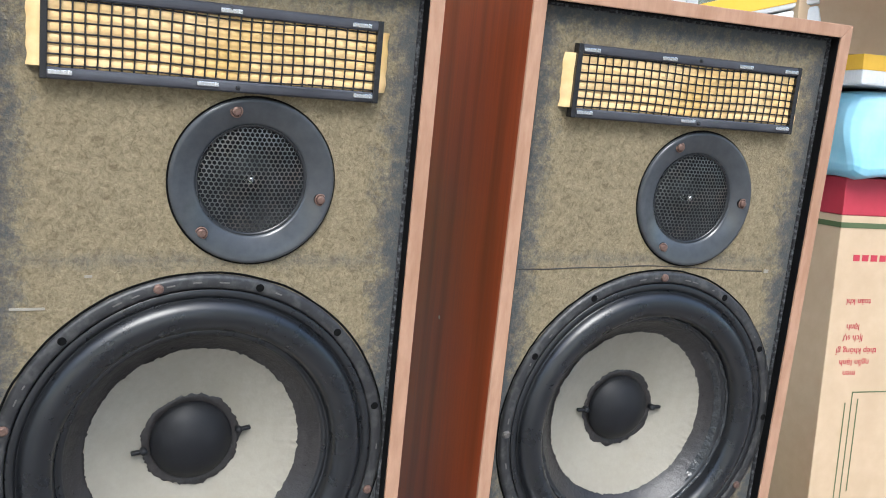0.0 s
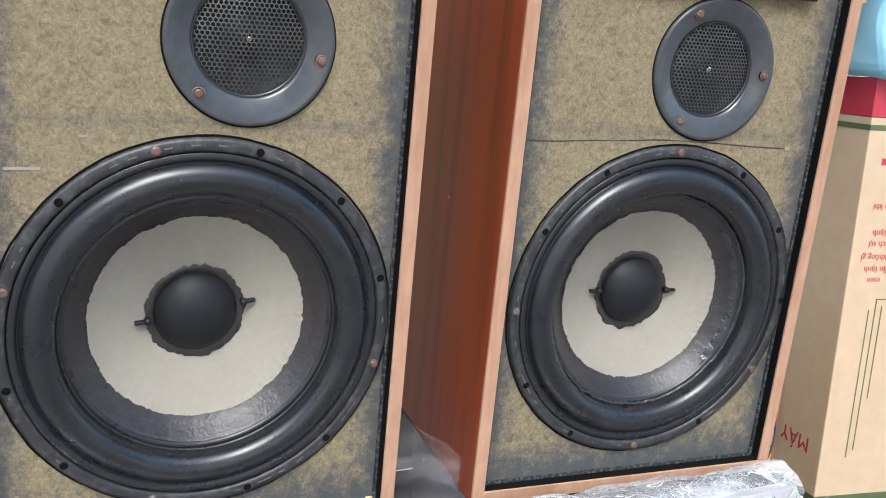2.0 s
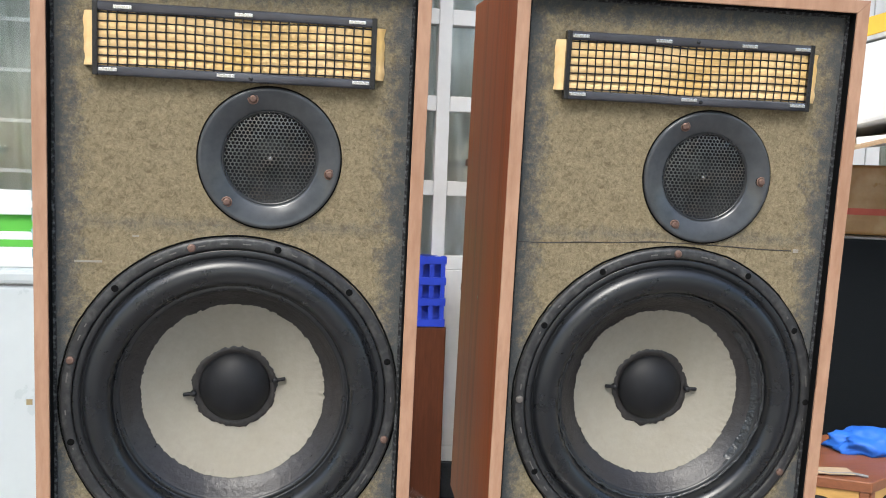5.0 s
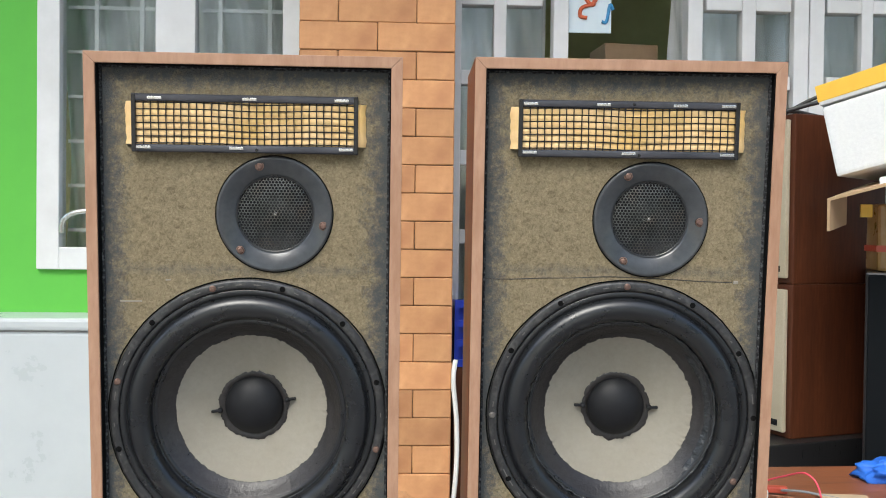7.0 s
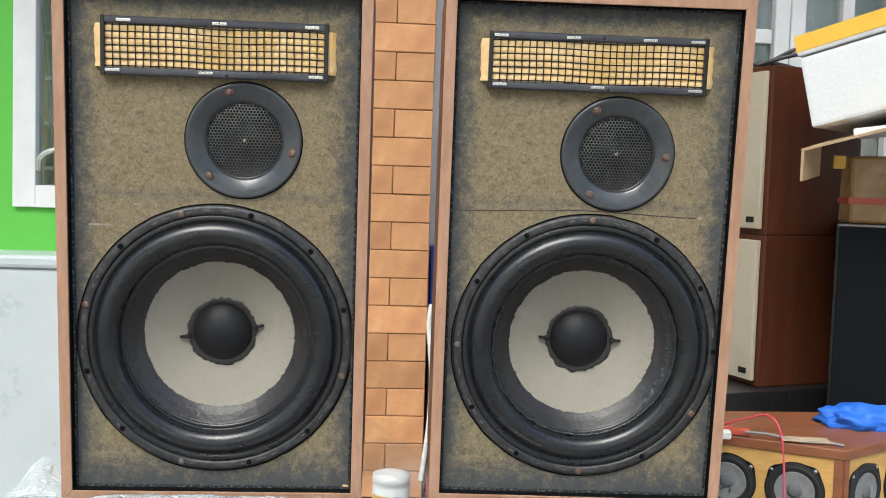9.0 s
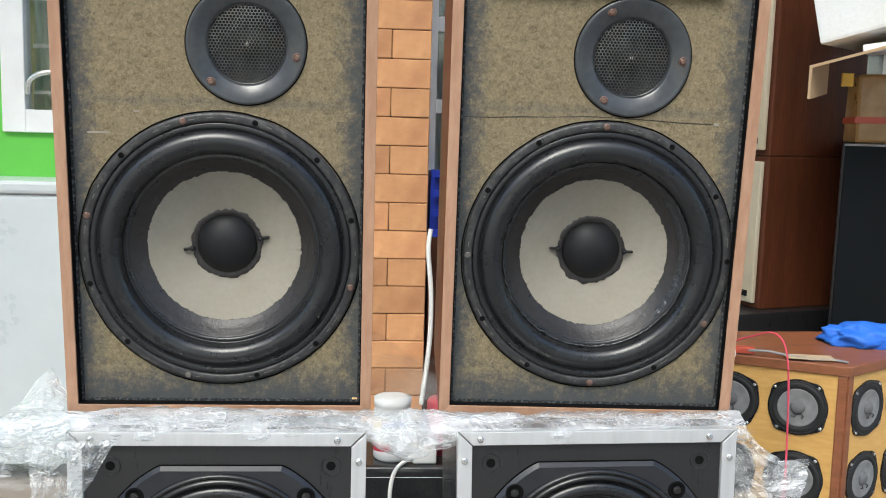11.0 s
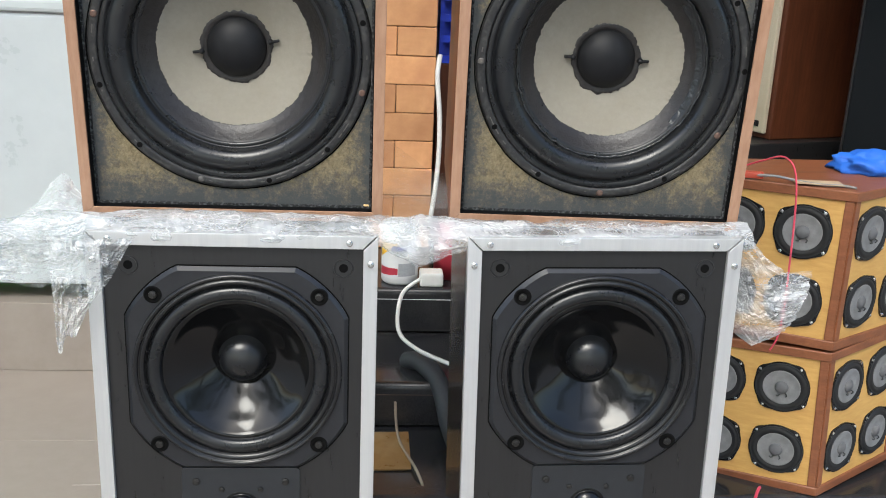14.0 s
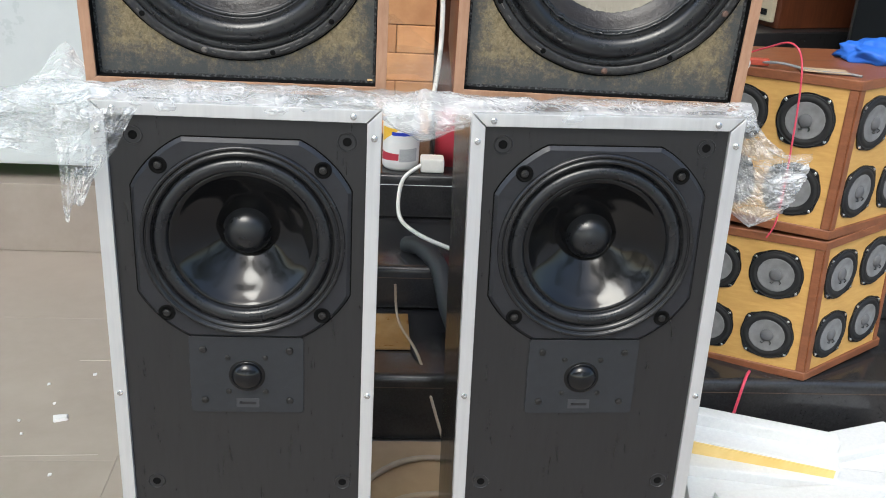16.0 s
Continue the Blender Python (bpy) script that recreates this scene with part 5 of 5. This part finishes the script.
# blue crates and cables behind the gap
CORD_DARK = surface("brown_cord", (0.16, 0.10, 0.06), (0.22, 0.14, 0.09), 40, 0.6)
CRATE = surface("blue_plastic", (0.012, 0.03, 0.34), (0.02, 0.05, 0.45), 20, 0.35, 0.05)
solo("dark_stand", box((0.526, 1.50, 0.246), (0.668, 1.64, 0.764), 0.003), DARK_WOOD, pose(0, 0, 0.146), "dark wooden stand under the blue crate", "stand")
ct = thing("blue_crate", pose(0.528, 1.50, 0.912), "blue plastic crate with lattice sides", "crate")
for k in range(5):
    part("slat", box((0.03 * k, 0, 0), (0.03 * k + 0.012, 0.006, 0.19)), CRATE, ct)
for k in range(4):
    part("rail", box((0, -0.002, 0.056 * k), (0.135, 0.008, 0.020 + 0.056 * k)), CRATE, ct)
part("crate_body", box((0.002, 0.02, 0.004), (0.133, 0.18, 0.18)), CRATE, ct)
rk = thing("metal_rack", pose(0, -0.06, 0.146), "white steel rack with dark cables on it", "rack")
for x, y in ((0.692, 1.44), (1.06, 1.44), (0.86, 1.68), (1.06, 1.68)):
    p = part("post", box((x, y, 0.246), (x + 0.038, y + 0.03, 0.86), 0.004), WHITE_PAINT, rk, "white steel post")
    part("upper_tube", box((x + 0.004, y + 0.003, 0.86), (x + 0.034, y + 0.027, 1.49), 0.004), WHITE_PAINT, p)
    part("collar", box((x - 0.002, y - 0.002, 0.85), (x + 0.040, y + 0.032, 0.875), 0.003), WHITE_PAINT, p)
    for k in range(3):
        part("hook_ring", tube([(x + 0.036 + 0.016 * (1 - math.cos(a)), y + 0.012, 0.92 + 0.24 * k + 0.016 * math.sin(a)) for a in [math.pi * n / 4 for n in range(9)]], 0.0035, 6), WHITE_PAINT, p, "", True)
for z in (0.50, 0.85, 1.20):
    part("shelf", box((0.730, 1.445, z), (1.06, 1.70, z + 0.02), 0.002), DARK_WOOD, rk)
    for k in range(6):
        x = 0.75 + 0.05 * k
        part("cable", tube([(x, 1.46, z + 0.03), (x + 0.03, 1.45, z + 0.12), (x + 0.08, 1.47, z + 0.06), (x + 0.02, 1.46, z + 0.18), (x + 0.07, 1.48, z + 0.03)], 0.006), WIRE if k % 3 else CORD_DARK, rk, "", True)
CABLE_WHITE = surface("white_cable", (0.62, 0.61, 0.57), (0.72, 0.71, 0.67), 40, 0.5)
solo("white_cable", tube([(0.528, 1.47, 0.74), (0.522, 1.46, 0.68), (0.532, 1.45, 0.56), (0.53, 1.44, 0.42), (0.51, 1.42, 0.255)], 0.007), CABLE_WHITE, pose(0, -0.03, 0.20), "white cable hanging beside the pillar", "cable", smooth=True)

# between the towers
bt = thing("glue_bottle", pose(0.425, 1.150, 0.391), "white plastic tub with yellow and blue label", "bottle")
part("tub", lathe([(0, 0), (0.043, 0), (0.047, 0.006), (0.047, 0.125), (0.043, 0.132), (0.047, 0.138), (0.047, 0.155), (0.03, 0.16), (0, 0.16)], 32), WHITE_PAINT, bt, "", True, pose(0, 0, 0, 90))


def patch(r, a0, a1, z0, z1, cut=0.0):
    """A printed patch bent round a tub; cut slants its lower edge."""
    bm = bmesh.new()
    n = 14
    ring = []
    for k in range(n + 1):
        a = radians(a0 + (a1 - a0) * k / n)
        lo = min(z1 - 0.001, z0 + cut * k / n)
        ring.append((bm.verts.new((r * math.cos(a), r * math.sin(a), lo)), bm.verts.new((r * math.cos(a), r * math.sin(a), z1))))
    for p, q in zip(ring, ring[1:]):
        bm.faces.new((p[0], q[0], q[1], p[1]))
    return bm


part("paper_wrap", patch(0.0473, 185, 355, 0.018, 0.112), WHITE_PAINT, bt, "", True)
part("yellow_label", patch(0.0476, 195, 262, 0.068, 0.110, 0.040), TAPE, bt, "yellow print", True)
part("blue_label", patch(0.0477, 238, 345, 0.092, 0.101), CRATE, bt, "blue print", True)
part("red_label", patch(0.0476, 190, 262, 0.022, 0.045, 0.006), RED_PRINT, bt, "dark red print", True)
part("grey_label", patch(0.0476, 264, 325, 0.024, 0.058), surface("grey_print", (0.30, 0.31, 0.32), (0.42, 0.43, 0.44), 220, 0.6), bt, "grey print", True)
solo("red_tin", lathe([(0, 0), (0.05, 0), (0.05, 0.13), (0.046, 0.136), (0, 0.136)], 32), RED_PRINT, pose(0.565, 1.20, 0.391, 90), "dark red paint tin on the granite step", "tin", smooth=True)
pl = thing("power_plug", pose(0.48, 1.115, 0.391), "white power plug block with a white cord", "plug")
part("block", box((-0.005, -0.02, 0), (0.055, 0.03, 0.036), 0.006), CABLE_WHITE, pl)
part("cord", tube([(0.0, -0.01, 0.02), (-0.05, -0.05, -0.01), (-0.06, -0.16, -0.06), (-0.02, -0.28, -0.06), (0.06, -0.36, -0.065)], 0.005), CABLE_WHITE, pl, "", True)
solo("rubber_hose", tube([(0.44, 0.80, 0.20), (0.47, 0.76, 0.215), (0.51, 0.70, 0.19), (0.53, 0.62, 0.13), (0.54, 0.52, 0.13)], 0.022, 12), surface("grey_rubber", (0.018, 0.02, 0.022), (0.035, 0.037, 0.04), 50, 0.6, 0.1, stretch=(1, 1, 8)), pose(0, 0.09, 0.078), "dark grey rubber hose lying on the steps", "hose", smooth=True)
solo("cardboard_sheet", rumple(box((0.36, -0.12, 0.002), (0.56, 0.375, 0.008)), 0.002, 0.08), CARD, pose(0, 0.10, 0), "flat brown cardboard sheet on the floor", "cardboard")
solo("carton_scrap", rumple(box((0, 0, 0), (0.078, 0.16, 0.004)), 0.002, 0.05), TAPE_CLEAR, pose(0.365, 0.59, 0.162), "brown perforated carton scrap on the step", "cardboard")
CORD = surface("tan_cord", (0.36, 0.28, 0.20), (0.44, 0.35, 0.26), 40, 0.6)
solo("tan_cord", tube([(0.35, 0.20, 0.012), (0.42, 0.26, 0.016), (0.50, 0.28, 0.014), (0.56, 0.24, 0.012)], 0.006), CORD, pose(0, 0.13, 0), "tan cord on the cardboard sheet", "cord", smooth=True)
solo("tan_cord", tube([(0.35, 0.10, 0.012), (0.43, 0.15, 0.016), (0.52, 0.17, 0.014), (0.58, 0.2, 0.012)], 0.006), CORD, pose(0, 0.13, 0), "tan cord on the cardboard sheet", "cord", smooth=True)
solo("thin_cord", tube([(0.41, 0.62, 0.20), (0.42, 0.60, 0.12), (0.46, 0.45, 0.112), (0.50, 0.34, 0.02), (0.52, 0.2, 0.012)], 0.003), CORD, pose(0, 0.10, 0.055), "thin brown cord over the steps", "cord", smooth=True)

# on and before the multi-driver pair
BLUE_CLOTH = surface("blue_cloth", (0.015, 0.11, 0.55), (0.03, 0.17, 0.68), 30, 0.6, 0.3)
gl = bmesh.new()
bmesh.ops.create_icosphere(gl, subdivisions=4, radius=1)
for v in gl.verts:
    p = v.co.copy()
    v.co = Vector((p.x * 0.085, p.y * 0.05, max(p.z, -0.55) * 0.032))
    v.co *= 1 + 0.35 * noise.noise(p * 2.2) + 0.18 * noise.noise(p * 5)
solo("blue_cloth", gl, BLUE_CLOTH, pose(1.385, 0.675, 0.816, 0, 0, -10), "crumpled bright blue cloth on the loudspeaker top", "cloth", smooth=True)
RED_WIRE = surface("red_wire", (0.68, 0.06, 0.11), (0.76, 0.09, 0.15), 30, 0.4)
solo("red_wire", tube([(1.06, 0.60, 0.749), (1.085, 0.52, 0.785), (1.105, 0.455, 0.805), (1.120, 0.43, 0.76), (1.128, 0.425, 0.60), (1.128, 0.425, 0.48), (1.122, 0.44, 0.432)], 0.0018), RED_WIRE, pose(0, 0.037, 0.058), "thin red wire over the loudspeaker stack", "wire", smooth=True)
solo("red_wire", tube([(1.165, 0.52, 0.164), (1.150, 0.497, 0.165), (1.138, 0.479, 0.150), (1.130, 0.475, 0.10), (1.118, 0.470, 0.03), (1.10, 0.45, 0.004)], 0.0032), RED_WIRE, pose(0, 0, 0), "red wire hanging over the granite step", "wire", smooth=True)
tp = thing("test_probe", pose(1.03, 0.567, 0.809, 0, 0, -15), "white and red test clip with a grey lead", "probe")
part("white_grip", box((-0.06, -0.012, -0.006), (0.03, 0.012, 0.010), 0.005), CABLE_WHITE, tp)
part("red_grip", box((-0.005, 0.03, -0.006), (0.07, 0.045, 0.008), 0.004), RED_TAPE, tp)
part("grey_lead", tube([(0.05, 0.035, 0.0), (0.09, 0.022, 0.004), (0.13, 0.030, -0.003), (0.17, 0.012, -0.004), (0.21, 0.018, -0.004), (0.235, 0.006, -0.004)], 0.0026), surface("grey_lead", (0.2, 0.2, 0.2), (0.28, 0.28, 0.28), 50, 0.5), tp, "", True)
solo("paper_label", rumple(box((-0.045, -0.020, 0), (0.045, 0.020, 0.0012)), 0.0015, 0.03), CARD_PALE, pose(1.20, 0.550, 0.805, 0, 0, -10), "faded paper label on the walnut top", "label")
def foam_piece(matrix, w, dp, h, seed, label, lip=True, yellow=False):
    f = thing("foam_offcut", matrix, label, "foam", "foam offcuts")
    part("slab", rumple(box((0, 0, 0), (w, dp, h * 0.55), 0.005), 0.004, 0.06, seed), FOAM, f)
    if lip:
        part("ridge", rumple(box((0, dp * 0.62, h * 0.5), (w, dp, h), 0.005), 0.003, 0.05, seed + 1), FOAM, f)
    if yellow:
        part("tape_strip", box((0.0, -0.003, 0.002), (w * 0.97, 0.001, h * 0.5)), TAPE_PALE, f, "yellow tape along the edge")


foam_piece(pose(0.985, 0.385, 0.056, 3, 2, -17), 0.31, 0.085, 0.06, 1, "white foam moulding with a yellow taped edge", True, True)
foam_piece(pose(0.97, 0.24, 0.002, 0, 0, -10), 0.40, 0.15, 0.055, 4, "white foam offcut lying on the floor", True, True)
foam_piece(pose(1.29, 0.23, 0.012, 3, -3, 14), 0.22, 0.19, 0.05, 7, "broken grey-white foam sheet on the heap")
foam_piece(pose(1.04, 0.08, 0.002, 0, 0, 6), 0.40, 0.18, 0.05, 9, "white foam offcut lying on the floor")
foam_piece(pose(1.33, 0.11, 0.02, 4, -6, -30), 0.20, 0.16, 0.04, 12, "thin white foam sheet leaning on the heap", False)
solo("red_ribbon", tube([(1.00, 0.12, 0.004), (1.03, 0.02, 0.006), (1.02, -0.08, 0.006)], 0.004), RED_TAPE, pose(-0.03, 0.14, 0), "red ribbon beside the foam heap", "ribbon", smooth=True)
pg = thing("small_plug", pose(-0.175, 0.65, 0, 0, 0, 30), "small black plug with a yellow collar on the floor", "plug")
part("plug_body", rumple(box((-0.02, -0.012, 0), (0.02, 0.012, 0.03), 0.005), 0.003, 0.02), BLACK_PLASTIC, pg)
part("collar", box((-0.014, -0.026, 0), (0.008, -0.014, 0.016), 0.003), TAPE, pg)
bk = thing("blue_bucket", pose(-0.13, 1.19, 0), "blue plastic bucket on the floor", "bucket")
part("bucket_wall", lathe([(0, 0.003), (0.085, 0.003), (0.105, 0.25), (0.110, 0.25), (0.110, 0.262), (0.101, 0.262), (0.080, 0.012), (0, 0.012)], 40), CRATE, bk, "", True, pose(0, 0, 0, 90))
for k in range(9):
    x, y = random.uniform(-0.42, -0.12), random.uniform(0.25, 0.97)
    solo("foam_crumb", rumple(box((0, 0, 0), (0.006, 0.005, 0.004), 0.001), 0.002, 0.005, k), FOAM, pose(x, y, 0), "white foam crumb on the floor", "crumb", "foam crumbs")
solo("foam_flake", rumple(box((0, 0, 0), (0.030, 0.022, 0.006), 0.002), 0.005, 0.012, 5), FOAM, pose(-0.30, 0.54, 0, 0, 0, 20), "white foam flake on the floor", "flake")

# ---- packing film between the loudspeakers ----


def crumpled(n_u, n_v, place, amp, seed, grain=None):
    """A creased sheet; grain gives the folds per length along u and v, else they run every way."""
    bm = bmesh.new()
    rows = []
    for i in range(n_u + 1):
        row = []
        for j in range(n_v + 1):
            p = Vector(place(i / n_u, j / n_v))
            if grain:
                q = Vector((i / n_u * grain[0], j / n_v * grain[1], seed))
                q += 0.5 * noise.noise_vector(q * 0.7)
                fold = abs(noise.noise(q)) + 0.5 * abs(noise.noise(q * 2.3)) + 0.25 * abs(noise.noise(q * 5.1))
                d = amp * 2.4 * (fold - 0.4) * Vector((0.25, -0.9, 0.3)) + 0.5 * amp * noise.noise_vector(p * 30)
            else:
                w = p + 0.02 * noise.noise_vector(p * 9)
                fold = abs(noise.noise(w * 30 + Vector((seed, 0, 0)))) + 0.5 * abs(noise.noise(w * 70 + Vector((0, seed, 0))))
                d = amp * (noise.noise_vector(p * 14 + Vector((seed, 0, 0))) + 0.5 * noise.noise_vector(p * 40 + Vector((0, seed, 0)))) + amp * 1.6 * (fold - 0.3) * Vector((0.2, -0.8, 0.5))
            row.append(bm.verts.new(p + d))
        rows.append(row)
    for a, b in zip(rows, rows[1:]):
        for k in range(n_v):
            bm.faces.new((a[k], a[k + 1], b[k + 1], b[k]))
    return bm


def along(pts, t):
    s = t * (len(pts) - 1)
    k = min(int(s), len(pts) - 2)
    return Vector(pts[k]).lerp(Vector(pts[k + 1]), s - k)


def fan_place(u, v):
    a = along(((0.785, 0.880), (0.832, 0.864), (0.858, 0.836), (0.892, 0.814), (0.932, 0.812)), u)
    b = along(((0.795, 0.862), (0.808, 0.800), (0.826, 0.735), (0.862, 0.706), (0.900, 0.716)), u)
    p = a.lerp(b, v)
    return (p.x, -0.070 + 0.05 * u - 0.02 * math.sin(math.pi * v) * u, p.y)


def tail_place(u, v):
    left = -0.018 - 0.002 * v
    right = 0.030 + 0.052 * (1 - v) ** 1.3 - 0.035 * max(0, v - 0.6)
    return (left + (right - left) * u, -0.100 - 0.010 * math.sin(math.pi * u), 0.872 - 0.150 * v * (0.72 + 0.28 * (1 - u)) - 0.006 * math.sin(11 * u) * v)


def roll_place(u, v):
    x = -0.42 + 1.24 * u
    a = v * 2 * math.pi * 1.15
    sag = -0.010 * math.sin(math.pi * min(max((x - 0.36) / 0.12, 0), 1))
    left = max(0.0, (0.02 - x) / 0.44)
    fat = 0.014 + 0.012 * left + 0.018 * max(0, 1 - abs(x - 0.41) / 0.07)
    return (x, -0.050 + 0.030 * math.cos(a) - 0.05 * left, 0.868 + sag + fat * math.sin(a) - 0.10 * left ** 1.5)


film_thing = thing("packing_film", STACK, "crumpled clear packing film between the stacked loudspeakers", "plastic film")
part("rolled_edge", crumpled(260, 26, roll_place, 0.007, 1.0), FILM, film_thing)
part("top_sheet", crumpled(160, 40, lambda u, v: (-0.03 + 0.87 * u, -0.06 + 0.30 * v, 0.862 - 0.004 * v), 0.004, 3.0), FILM_CLEAR, film_thing)
part("left_tail", crumpled(60, 90, tail_place, 0.005, 5.0, (7, 5)), FILM_MILKY, film_thing)
part("left_wing", crumpled(150, 60, lambda u, v: (0.02 - 0.36 * u, -0.075 - 0.05 * u - 0.012 * math.sin(9 * u + 4 * v), 0.888 - 0.02 * u - (0.050 + 0.030 * min(1, 6 * u) + 0.012 * math.sin(14 * u)) * v), 0.006, 6.0, (16, 9)), FILM, film_thing)
part("left_crest", crumpled(40, 40, lambda u, v: (-0.005 - 0.06 * u, -0.02 + 0.05 * v, 0.872 + 0.034 * v * (1 - abs(2 * u - 1))), 0.007, 8.0), FILM, film_thing)
part("right_tail", crumpled(100, 90, fan_place, 0.0045, 7.0, (5, 9)), FILM_MILKY, film_thing)
part("gap_sheet", crumpled(60, 50, lambda u, v: (0.36 + 0.09 * u, 0.05 + 0.02 * math.sin(5 * u), 0.87 + 0.088 * (1 - 0.7 * u) * v), 0.006, 9.0), FILM_CLEAR, film_thing)
